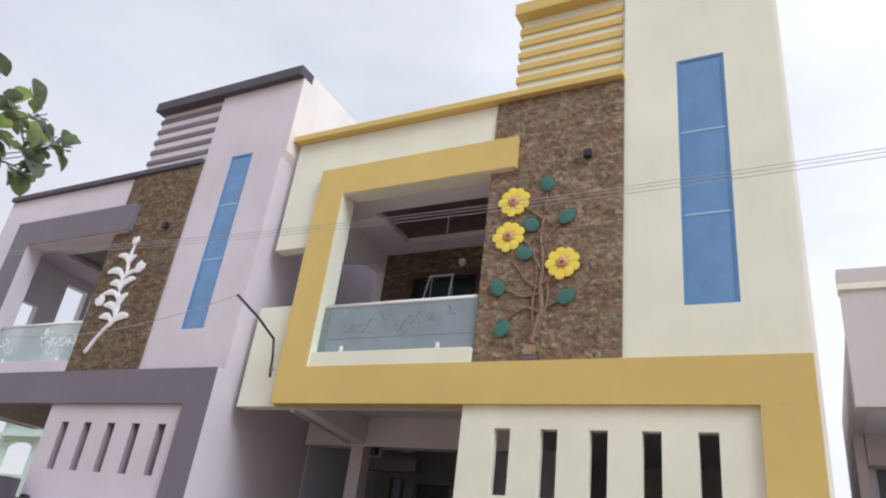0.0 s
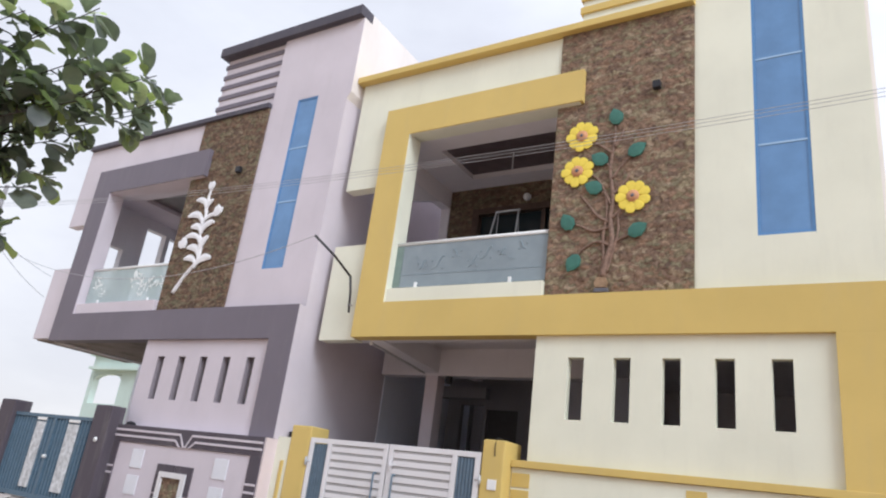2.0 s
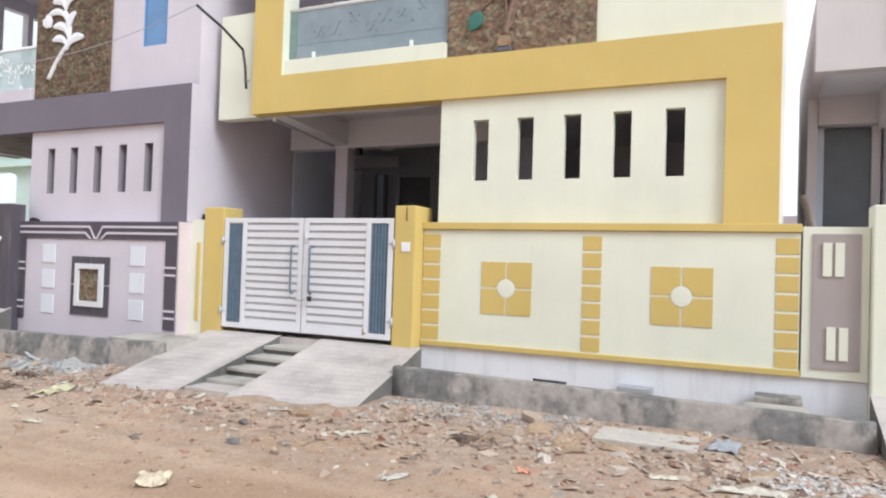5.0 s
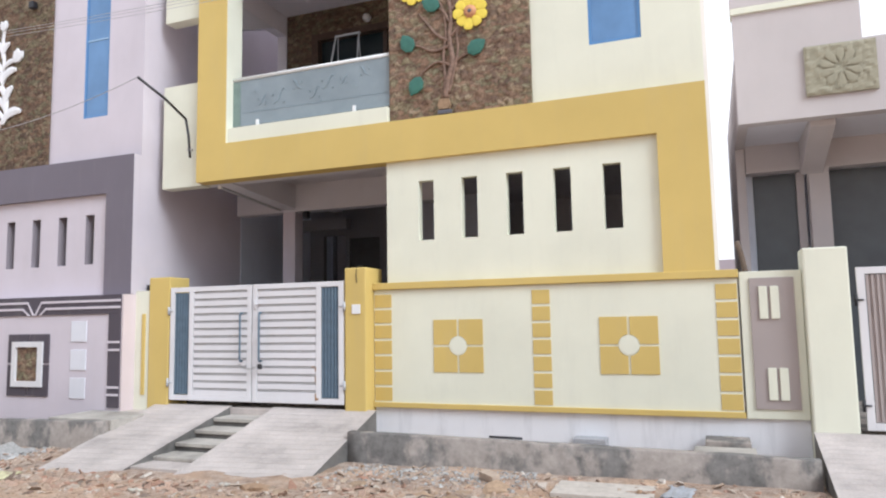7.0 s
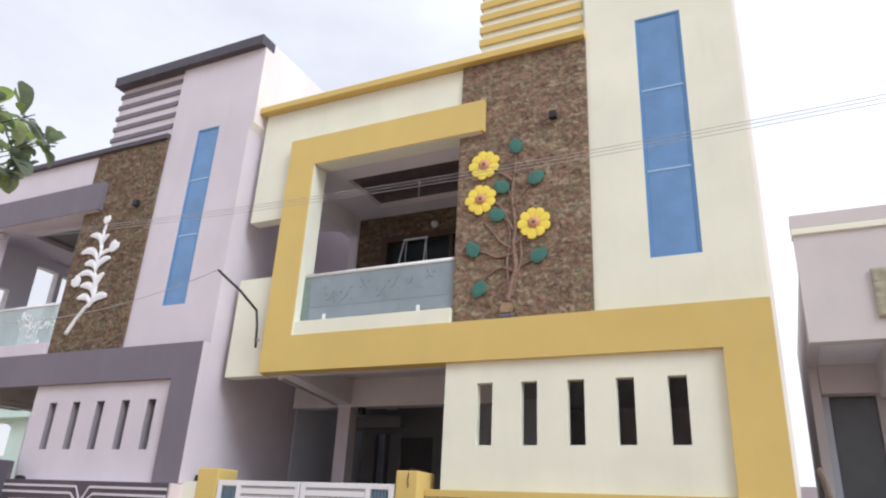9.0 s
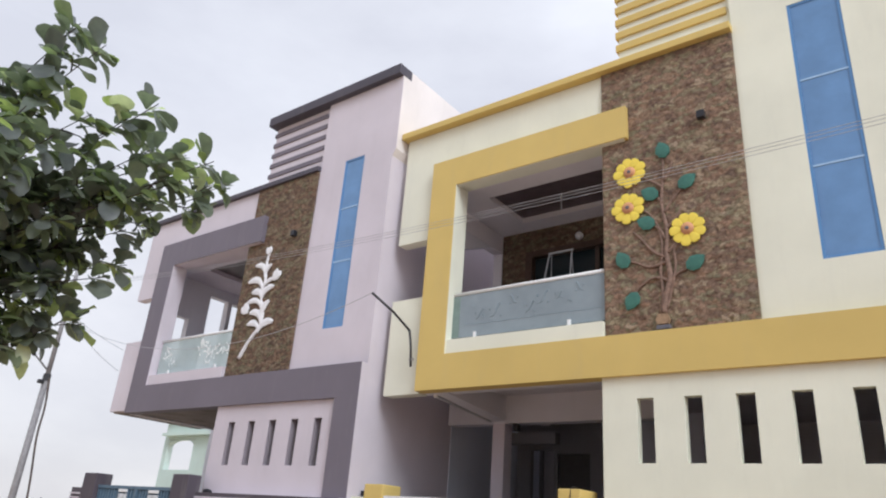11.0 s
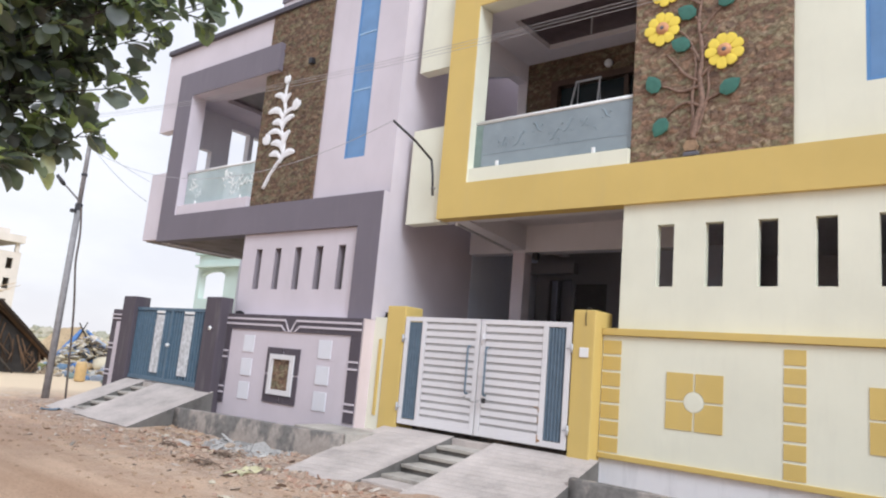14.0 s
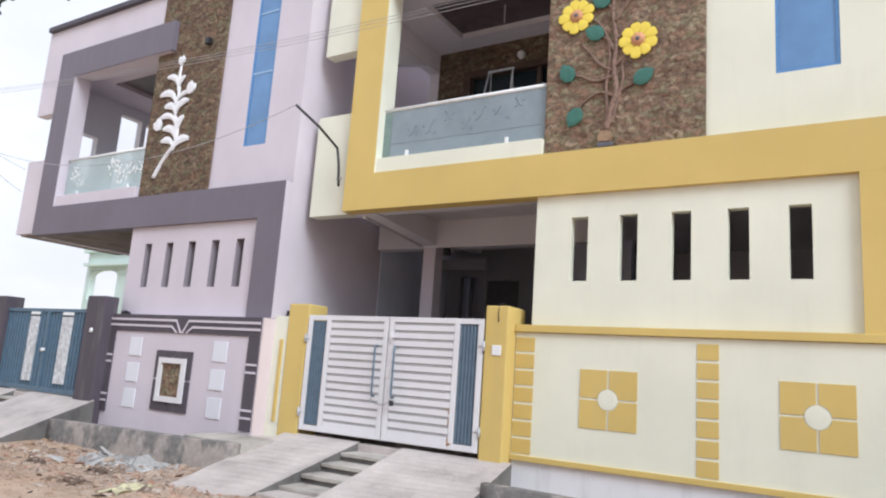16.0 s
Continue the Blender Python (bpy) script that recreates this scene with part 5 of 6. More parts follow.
def drain_wall(label, x0, x1, y0, y1, z0a, z0b, seed):
    bm = bmesh.new()
    n = max(4, int((x1 - x0) / 0.2))
    rings = []
    for i in range(n + 1):
        x = x0 + (x1 - x0) * i / n
        z = z0a + (z0b - z0a) * i / n + 0.012 * noise.noise(Vector((x * 2, seed, 0)))
        w = 0.012 * noise.noise(Vector((x * 1.5, seed, 4)))
        rings.append([bm.verts.new(p) for p in ((x, y0 + w - 0.02, -0.2), (x, y0 + w, z - 0.015), (x, y0 + w + 0.015, z), (x, y1 - 0.015, z), (x, y1, z - 0.015), (x, y1, -0.2))])
    for a, b in zip(rings, rings[1:]):
        for k in range(5):
            bm.faces.new((a[k], b[k], b[k + 1], a[k + 1]))
    bm.faces.new(rings[0])
    bm.faces.new(rings[-1][::-1])
    bmesh.ops.recalc_face_normals(bm, faces=bm.faces)
    return solo("drain_wall", bm, CONCRETE, label, "drain wall", "drain walls", "structure", True)


drain_wall("low stained grey concrete drain wall before the cream house", -3.985, 1.02, 7.40, 7.53, 0.350, 0.283, 1.0)
drain_wall("low grey concrete drain wall before the lilac house", -11.66, -7.42, 7.00, 7.13, 0.33, 0.40, 2.0)
solo("drain_cover", boxes((0.0, 0.45, 7.96, 8.34, 0.22, 0.325), bev=0.012), CONCRETE, "grey stone cover slab over the drain", "slab")
solo("drain_cover", boxes((-0.11, 0.49, 7.535, 7.95, 0.19, 0.275), bev=0.015), STONE, "pale mortar ledge beside the drain cover", "slab")
solo("drain_cover", boxes((-1.45, -1.07, 8.17, 8.38, -0.05, 0.255), bev=0.01), SLABBLUE, "grey stone cover slab against the plinth", "slab")
solo("drain_cover", boxes((-8.55, -7.40, 7.135, 7.885, -0.05, 0.405), bev=0.012), STONE, "grey stone cover slab beside the ramp", "slab")

# thin black bar marking the dark edge of a flat piece
solo("black_bar", tubes(([(-2.25, 7.50, 0.347), (-1.87, 7.49, 0.345)], 0.014), sides=8), BLACK, "short black bar lying over the drain", "pipe", "", "", True)

# ---- service mast and wires ----
mast = thing("service_mast", "thin bent dark service pipe on the cream wall", "pipe", (-7.24, 8.33, 4.2))
part("pipe", tubes(([(-7.22, 8.33, 4.20), (-7.24, 8.31, 4.55), (-7.27, 8.28, 4.80)], 0.02), ([(-7.27, 8.28, 4.80), (-7.33, 7.9, 5.02), (-7.42, 7.45, 5.22)], 0.021), sides=8), DARKSTEEL, mast, "", True)
part("saddle", boxes((-7.26, -7.18, 8.31, 8.345, 4.30, 4.34), bev=0.004), STEEL, mast)


def sagging(a, b, sag, n=24):
    a, b = Vector(a), Vector(b)
    return [a.lerp(b, i / n) - Vector((0, 0, 4 * sag * (i / n) * (1 - i / n))) for i in range(n + 1)]


POLE = Vector((-16.5, 6.78, 0))
for dy, dz, sag in ((-0.04, 0.020, 0.845), (0.0, 0.008, 0.85), (0.05, -0.020, 0.84)):
    solo("power_line", tubes((sagging(POLE + Vector((0.05, dy - 0.05, 6.50 + dz)), (13.0, 6.68 + dy, 6.55 + dz), sag, 40), 0.0034), sides=5), WIRE, "thin grey overhead power line along the street", "cable", "power lines")
solo("service_cable", tubes((sagging(POLE + Vector((0, 0, 5.75)), (-7.42, 7.45, 5.22), 0.85), 0.0055), sides=5), WIRE, "thin grey service cable to the cream house", "cable")
solo("service_cable", tubes((sagging(POLE + Vector((0, 0, 5.85)), (-16.1, 8.15, 4.75), 0.1, 12), 0.007), sides=5), WIRE, "thin grey service cable to the lilac house", "cable")
solo("service_cable", tubes((sagging(POLE + Vector((0, 0, 5.9)), (-16.1, 8.15, 5.25), 0.05, 12), 0.006), sides=5), WIRE, "thin grey service cable to the lilac house", "cable")

pole = thing("street_lamp", "galvanised street pole with a small lamp arm", "street lamp", tuple(POLE))
part("pole", tubes(([POLE + Vector((0, 0, -0.2)), POLE + Vector((0, 0, 4.3))], [0.078, 0.066]), ([POLE + Vector((0, 0, 4.3)), POLE + Vector((0, 0, 7.0))], [0.052, 0.044]), sides=12), POLEGREY, pole, "", True)
for za, zb2, rr in ((4.25, 4.4, 0.08), (5.05, 5.12, 0.065)):
    part("collar", tubes(([POLE + Vector((0, 0, za)), POLE + Vector((0, 0, zb2))], rr), sides=12), DARKSTEEL, pole)
part("lamp_arm", tubes(([POLE + Vector((0, 0, 4.46)), POLE + Vector((0, -0.30, 4.70)), POLE + Vector((0, -0.42, 4.78))], 0.020), sides=8), POLEGREY, pole, "", True)
part("lamp_head", tubes(([POLE + Vector((0, -0.38, 4.75)), POLE + Vector((0, -0.44, 4.80)), POLE + Vector((0, -0.58, 4.94))], [0.035, 0.05, 0.035]), sides=8), DARKSTEEL, pole, "", True)
part("meter_bracket", boxes((POLE.x - 0.06, POLE.x + 0.06, POLE.y - 0.16, POLE.y - 0.05, 4.18, 4.26), bev=0.01), DARKSTEEL, pole)
pc = [POLE + Vector((0.09, 0.02, 4.32)), POLE + Vector((0.2, 0.05, 3.68)), POLE + Vector((0.2, 0.06, 3.03)), POLE + Vector((0.2, 0.18, 2.15)), POLE + Vector((0.2, 0.26, 1.28)), POLE + Vector((0.2, 0.35, -0.02))]
part("cable_drop", tubes((limb(pc, 0.022, 0.022)), sides=6), ROPE, pole, "dark cable hanging down the pole", True)

# ---- house to the east ----
EH = thing("house", "unfinished pale mauve house with dark open porch", "house", (3.0, 9.4, 0))
MAUVE = paint("mauve_plaster", (0.57, 0.525, 0.52), 0.85)
part("parapet", boxes((0.58, 2.02, 9.4, 9.6, 4.06, 5.50), (2.02, 8.5, 9.4, 9.6, 4.06, 4.98)), MAUVE, EH)
part("parapet_top", boxes((0.56, 2.03, 9.37, 9.62, 5.585, 5.78), bev=0.01), MAUVE, EH)
part("parapet_line", boxes((0.56, 2.03, 9.365, 9.61, 5.50, 5.585), bev=0.008), CREAM, EH, "cream line under the coping")
part("slab", boxes((0.71, 8.5, 9.6, 14, 4.1, 4.3)), INNER, EH)
part("beam", boxes((0.71, 8.5, 10.9, 11.15, 3.70, 4.1)), MAUVE, EH)
for x in (1.42, 4.6):
    hb = prism([(9.62, 4.10), (9.62, 3.99), (10.9, 3.62), (10.9, 4.10)], x, x + 0.28)
    for v in hb.verts:
        v.co = Vector((v.co.y, v.co.x, v.co.z))
    bmesh.ops.recalc_face_normals(hb, faces=hb.faces)
    part("haunch", hb, MAUVE, EH)
for x in (1.52, 4.7, 7.9):
    part("column", boxes((x, x + 0.26, 10.9, 11.15, 0.2, 3.70), bev=0.01), MAUVE, EH)
part("side_wall", boxes((0.58, 0.70, 9.62, 14, 4.07, 5.0), (0.58, 0.70, 10.9, 14, 0.2, 4.07)), MAUVE, EH)
part("room_wall", boxes((0.705, 0.80, 11.16, 13.8, 0.42, 3.70)), DARKROOM, EH)
part("room_wall", boxes((0.6, 8.5, 13.8, 13.95, 0.2, 4.1)), DARKROOM, EH)
for x0, x1 in ((0.81, 1.38), (1.79, 4.69), (4.97, 7.89)):
    # panes added across the openings in place of the porch's shaded depth
    part("porch_glass", boxes((x0, x1, 11.22, 11.24, 0.42, 3.70)), PORCHGLASS, EH, "dark panes standing in for the shaded porch inside")
part("floor", boxes((0.58, 8.5, 8.4, 14, 0.2, 0.42)), CONCRETE, EH)
part("jamb", boxes((1.385, 1.49, 11.15, 11.4, 0.42, 3.7)), MAUVE, EH)
PQ = thing("wall_plaque", "greenish carved square plaque on the parapet", "plaque", (1.7, 9.36, 4.3))
part("slab", rough_panel(1.37, 2.15, 4.315, 4.94, 9.36, 0.03, 0.03, 12.0), PLAQUEPALE, PQ)
for k in range(10):
    a = k * math.pi / 5
    part("ray", domed(petal_outline(0.05, 0.24, 0.045), 1.76, 4.63, a, 9.345, 0.003, 0.004), PLAQUEPALE, PQ)
EW = thing("compound_wall", "cream bordered taupe wall panel with cream bars", "wall", (0.76, 8.4, 0), kind="structure")
part("wall_body", boxes((0.438, 1.06, 8.345, 8.58, 0.52, 2.125), bev=0.006), CREAM, EW)
part("panel", boxes((0.535, 0.98, 8.325, 8.345, 0.625, 2.05), bev=0.004), TAUPE, EW)
for x in (0.625, 0.74):
    part("bar", boxes((x, x + 0.085, 8.305, 8.325, 1.60, 1.955), bev=0.006), CREAM, EW)
    part("bar", boxes((x + 0.045, x + 0.13, 8.305, 8.325, 0.725, 1.07), bev=0.006), CREAM, EW)
gate_pillar(1.065, 1.49, 8.20, 8.60, 2.345, CREAM, "cream plastered gate pillar", "cream gate pillars")
gate_pillar(4.55, 4.97, 8.20, 8.60, 2.345, CREAM, "cream plastered gate pillar", "cream gate pillars")
louvre_gate(1.56, 3.02, 8.24, 0.45, 2.12, WHITE, TAUPE, "white steel gate leaf with black hinges", "east gate leaves", 14, False, BLACK)
louvre_gate(4.49, 3.04, 8.24, 0.45, 2.12, WHITE, TAUPE, "white steel gate leaf with black hinges", "east gate leaves", 14, False, BLACK)
solo("compound_wall", boxes((4.98, 9.0, 8.345, 8.58, 0.0, 2.12)), CREAM, "plain cream compound wall", "wall", "", "structure")
ramp("pale concrete ramp at the white gate", 1.06, 4.6, 2.5, 3.1, 8.2, 6.6, 0.42, 0.02, 4, True)
gap = thing("lean_to", "small pink shed behind the gap", "shed", (0.6, 15, 0))
part("shed_wall", holed(0.25, 1.0, 0.0, 2.75, 15.0, 15.2, [(0.40, 0.62, 1.9, 2.3)]), PINK, gap)

# ---- roadside tree ----


def make_tree(trunk_at, limbs, label):
    T = thing("tree", label, "tree", trunk_at)
    rnd = random.Random(11)
    base = Vector(trunk_at)
    fork = base + Vector((0.25, 0.2, 2.5))
    wood = bmesh.new()
    tube(wood, *limb([base + Vector((0, 0, -0.1)), base + Vector((0.05, 0.02, 0.9)), fork], 0.13, 0.085), 10)
    part("trunk", wood, BARK, T, "", True)
    verts, faces = [], []

    def leaf(p, way, up, size):
        d = way.normalized()
        s = d.cross(up)
        if s.length < 1e-3:
            s = d.cross(Vector((1, 0, 0)))
        s.normalize()
        n = s.cross(d).normalized()
        w, bend, fold = size * rnd.uniform(0.27, 0.40), size * rnd.uniform(0.0, 0.55), size * rnd.uniform(0.02, 0.16)
        stem = p + d * size * 0.12
        prof = [(0.0, 0.06), (0.16, 0.30), (0.36, 0.64), (0.56, 0.93), (0.73, 1.0), (0.87, 0.82), (0.96, 0.48), (1.0, 0.10)]
        wave, ph = size * rnd.uniform(0.0, 0.06), rnd.uniform(0, 6)
        k0 = len(verts)
        for u, h in prof:
            c = stem + d * (size * u) - n * (bend * u * u)
            h *= rnd.uniform(0.85, 1.12)
            verts.extend([c - s * (w * h) + n * (fold * h + wave * math.sin(7 * u + ph)), c, c + s * (w * h) + n * (fold * h + wave * math.cos(8 * u + ph))])
        for q in range(len(prof) - 1):
            a = k0 + 3 * q
            faces.extend([(a, a + 1, a + 4, a + 3), (a + 1, a + 2, a + 5, a + 4)])

    def rosette(p, way, count, size):
        d = way.normalized()
        for k in range(count):
            turn = k * 2.4 + rnd.uniform(-0.3, 0.3)
            side = d.cross(Vector((0.2, 0.5, 0.8))).normalized()
            side2 = d.cross(side)
            out = side * math.cos(turn) + side2 * math.sin(turn)
            ww = out * rnd.uniform(0.7, 1.1) + d * rnd.uniform(0.1, 0.9) + Vector((0, 0, rnd.uniform(-0.45, 0.25)))
            leaf(p - d * rnd.uniform(0, 0.07), ww, Vector((rnd.uniform(-0.3, 0.3), rnd.uniform(-0.3, 0.3), 1)), size * rnd.uniform(0.5, 1.15))

    twigs = bmesh.new()
    for tip, spread, count, thick in limbs:
        tip = Vector(tip)
        mid = fork.lerp(tip, 0.5) + Vector((rnd.uniform(-0.15, 0.15), rnd.uniform(-0.15, 0.15), 0.12))
        pts, rad = limb([fork, fork.lerp(mid, 0.5) + Vector((0, 0, 0.06)), mid, tip], thick, 0.004)
        part("limb", tubes((pts, rad), sides=6), BARK, T, "", True)
        way = (tip - mid).normalized()
        rosette(tip - way * 0.06, way, 8, 0.22)
        for k in range(count):
            u = rnd.uniform(0.66, 0.97)
            a = pts[min(len(pts) - 1, int(u * (len(pts) - 1)))]
            off = Vector((rnd.gauss(0, 1), rnd.gauss(0, 1), rnd.gauss(0, 0.8)))
            off *= (spread + 0.035) * rnd.uniform(0.35, 1.0) / max(0.6, off.length)
            e = a + off + way * 0.08
            tube(twigs, [a, a.lerp(e, 0.5) + Vector((0, 0, 0.02)), e], [0.007, 0.005, 0.003], 5)
            rosette(e, (e - a) + way * 0.1, rnd.randint(5, 9), rnd.uniform(0.145, 0.225))
    tagged(part("twig_mass", twigs, BARK, T), kind="stuff")
    me = bpy.data.meshes.new("crown")
    me.from_pydata(verts, [], faces)
    me.materials.append(LEAF)
    me.polygons.foreach_set("use_smooth", [True] * len(me.polygons))
    crown = new("crown", me)
    crown.parent = T
    crown.matrix_parent_inverse = T.matrix_world.inverted()
    tagged(crown, "dark green crown of broad glossy leaves", kind="stuff")
    return T


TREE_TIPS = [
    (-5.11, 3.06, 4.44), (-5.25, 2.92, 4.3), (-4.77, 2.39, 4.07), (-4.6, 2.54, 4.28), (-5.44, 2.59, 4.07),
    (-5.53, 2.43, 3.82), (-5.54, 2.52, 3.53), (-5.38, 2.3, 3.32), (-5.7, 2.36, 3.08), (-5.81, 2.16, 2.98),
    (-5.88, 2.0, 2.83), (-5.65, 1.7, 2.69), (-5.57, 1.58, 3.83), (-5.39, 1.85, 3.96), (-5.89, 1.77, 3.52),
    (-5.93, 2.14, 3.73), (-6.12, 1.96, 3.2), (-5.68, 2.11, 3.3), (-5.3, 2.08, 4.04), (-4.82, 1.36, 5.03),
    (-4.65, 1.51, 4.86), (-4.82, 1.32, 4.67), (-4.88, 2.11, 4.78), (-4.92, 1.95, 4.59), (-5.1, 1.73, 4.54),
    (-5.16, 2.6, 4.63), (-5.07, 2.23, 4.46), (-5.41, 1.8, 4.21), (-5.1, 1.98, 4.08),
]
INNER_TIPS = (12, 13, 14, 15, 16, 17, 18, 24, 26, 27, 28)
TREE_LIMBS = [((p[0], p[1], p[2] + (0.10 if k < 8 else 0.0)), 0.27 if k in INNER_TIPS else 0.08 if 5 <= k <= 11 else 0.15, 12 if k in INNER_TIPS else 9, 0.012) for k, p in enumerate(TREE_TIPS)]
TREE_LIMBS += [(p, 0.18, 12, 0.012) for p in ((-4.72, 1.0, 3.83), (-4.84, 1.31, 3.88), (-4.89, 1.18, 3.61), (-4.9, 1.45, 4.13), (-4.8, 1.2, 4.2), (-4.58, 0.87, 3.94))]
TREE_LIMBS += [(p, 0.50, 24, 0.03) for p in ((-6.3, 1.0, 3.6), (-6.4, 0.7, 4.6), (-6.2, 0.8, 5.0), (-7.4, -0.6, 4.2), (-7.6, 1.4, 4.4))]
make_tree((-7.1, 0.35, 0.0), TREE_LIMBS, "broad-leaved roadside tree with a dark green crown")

# ---- beyond the houses ----
MH = thing("house", "mint green house behind the lilac house", "house", (-24, 16, 0))
part("wall", holed(-26.2, -18.5, 0.0, 5.1, 16.0, 16.25, [(-25.95, -24.22, 3.30, 4.42)]), MINT, MH)
for xa, sg in ((-25.95, 1), (-24.22, -1)):
    part("arch_spandrel", prism([(xa, 4.40), (xa + sg * 0.5, 4.40), (xa + sg * 0.28, 4.37), (xa + sg * 0.1, 4.30), (xa + sg * 0.02, 4.22), (xa, 4.15)], 16.02, 16.23), MINT, MH)
part("arch_hood", boxes((-26.0, -22.0, 15.7, 16.0, 4.55, 4.66)), MINT, MH)
part("roof", boxes((-26.35, -18.4, 15.85, 16.4, 5.1, 5.25)), MINT, MH)

UB = thing("apartment_building", "unfinished grey concrete four-storey block far off", "building", (-112, 30, 0))
part("wall", holed_side(20.0, 39.7, -1.0, 12.15, -112, -111.6, [(y + 0.1, y + 0.95, z - 0.15, z + 1.4) for y in (22.0, 25.4, 28.6, 31.6, 34.7, 37.8) for z in (0.8, 3.9, 6.9, 9.8)]), ROOFGREY, UB)
part("end_wall", boxes((-124, -112, 39.3, 39.7, -1.0, 12.15), (-124, -112, 20.0, 20.4, -1.0, 12.15), (-124, -123.6, 20.4, 39.3, -1.0, 12.15)), ROOFGREY, UB)
part("floor_slab", boxes(*[(-123.6, -112, 20.4, 39.0, z, z + 0.3) for z in (2.9, 5.9, 8.9, 11.85)]), ROOFGREY, UB)
for y in (20.0, 24.8, 29.6, 34.2, 38.8):
    part("roof_post", boxes((-112, -111.5, y, y + 0.5, 12.15, 13.5)), ROOFGREY, UB)
part("roof", boxes((-124, -110.8, 19.6, 39.7, 13.5, 14.6)), ROOFGREY, UB)
part("roof_tank", boxes((-118, -112.5, 35.6, 38.0, 14.6, 15.5)), ROOFGREY, UB)

hut = thing("hut", "thatched roadside hut with dark tarpaulin sides", "hut", (-27, 8.5, 0))
th = bmesh.new()
rnd = random.Random(5)
for s in (-1, 1):
    for k in range(60):
        x = -30.5 + 5.0 * k / 59
        tube(th, [(x + rnd.uniform(-0.1, 0.1), 8.6, 2.30 + rnd.uniform(-0.04, 0.05)), (x + rnd.uniform(-0.1, 0.1), 8.6 + s * 0.95, 1.5 + rnd.uniform(-0.05, 0.05)), (x, 8.6 + s * 1.95, 0.55 + rnd.uniform(-0.12, 0.1))], [0.07, 0.08, 0.05], 5)
for k in range(46):
    y = rnd.uniform(6.9, 10.3)
    top = 2.2 - abs(y - 8.6) * 0.86
    zt = rnd.uniform(0.5, 1.0) * top
    tube(th, [(-25.9, y, zt), (-25.82 + rnd.uniform(-0.06, 0.1), y + rnd.uniform(-0.15, 0.15), zt * 0.6), (-25.75 + rnd.uniform(-0.1, 0.15), y + rnd.uniform(-0.35, 0.35), max(0.0, zt - rnd.uniform(0.5, 1.1)))], [0.022, 0.028, 0.012], 4)
part("thatch", th, THATCH, hut, "brown palm thatch roof")
es = prism([(6.9, 0.0), (10.3, 0.0), (10.3, 0.75), (8.6, 2.1), (6.9, 0.75)], -26.0, -25.95)
for v in es.verts:
    v.co = Vector((v.co.y, v.co.x, v.co.z))
bmesh.ops.reverse_faces(es, faces=es.faces)
part("end_sheet", es, TARPDARK, hut)
rim = bmesh.new()
for a, b, w in (((6.55, 0.95), (8.55, 2.36), 0.05), ((7.2, 1.62), (8.62, 2.44), 0.025), ((7.5, 2.30), (9.15, 2.95), 0.02), ((7.9, 2.34), (9.0, 2.72), 0.016), ((7.4, 2.15), (8.8, 2.62), 0.022), ((8.2, 2.3), (9.3, 2.9), 0.012)):
    tube(rim, [(-25.86, a[0], a[1]), (-25.84, (a[0] + b[0]) / 2, (a[1] + b[1]) / 2 + 0.05), (-25.88, b[0], b[1])], [w, w, w * 0.5], 6)
part("palm_stalks", rim, STRAW, hut, "pale dry palm stalks on the ridge")
part("post", tubes(([(-25.6, 8.6, 0), (-25.6, 8.6, 2.3)], 0.05), ([(-25.55, 9.4, 0), (-25.65, 7.4, 2.0)], 0.035), sides=6), BARK, hut)

tent = thing("tent", "ragged tent of blue and straw-coloured sheets", "tent", (-32, 14.3, 0))
tb = bmesh.new()
pk = [tb.verts.new(p) for p in ((-32, 14.3, 1.75), (-35, 14.6, 1.6), (-31.6, 13.0, 0), (-35, 13.0, 0), (-31.6, 15.9, 0), (-35, 15.9, 0))]
for q in ((0, 1, 3, 2), (0, 4, 5, 1), (0, 2, 4)):
    tb.faces.new([pk[i] for i in q])
bmesh.ops.subdivide_edges(tb, edges=tb.edges[:], cuts=4, use_grid_fill=True)
for v in tb.verts:
    v.co += Vector((0.12 * noise.noise(v.co * 1.3), 0.12 * noise.noise(v.co * 1.7), 0.1 * noise.noise(v.co * 2.1)))
thicken(tb, (0, 0, -0.03))
part("sheet", tb, STRAW, tent)
part("blue_sheet", tubes(([(-31.4, 13.1, 0.35), (-31.55, 13.7, 0.95), (-31.85, 14.2, 1.6)], [0.10, 0.16, 0.05]), ([(-31.2, 15.7, 0.45), (-31.5, 15.1, 0.9), (-31.85, 14.45, 1.6)], [0.22, 0.16, 0.05]), sides=7), TARPBLUE, tent)
part("poles", tubes(([(-31.5, 13.4, 0), (-32, 14.5, 1.95)], 0.028), ([(-31.5, 15.2, 0), (-32, 14.15, 1.9)], 0.028), sides=6), BARK, tent)
rnd = random.Random(77)
for k in range(26):
    a = Vector((-rnd.uniform(29.2, 31.6), rnd.uniform(12.6, 16.4), 0.0))
    w = rnd.uniform(0.15, 0.42)
    sk = bmesh.new()
    bmesh.ops.create_icosphere(sk, subdivisions=2, radius=w)
    for v in sk.verts:
        v.co = Vector((v.co.x * 1.3, v.co.y * 1.2, max(-0.05, v.co.z * rnd.choice((0.75, 0.85)) + w * 0.5))) * (1 + 0.35 * noise.noise(v.co * 5 + a)) + a
    solo("sack", sk, rnd.choice((STRAW, STRAW, PAPER, TARPBLUE, PAPER)), "slumped sack of scrap lying by the tent", "sack", "sacks", "", True)
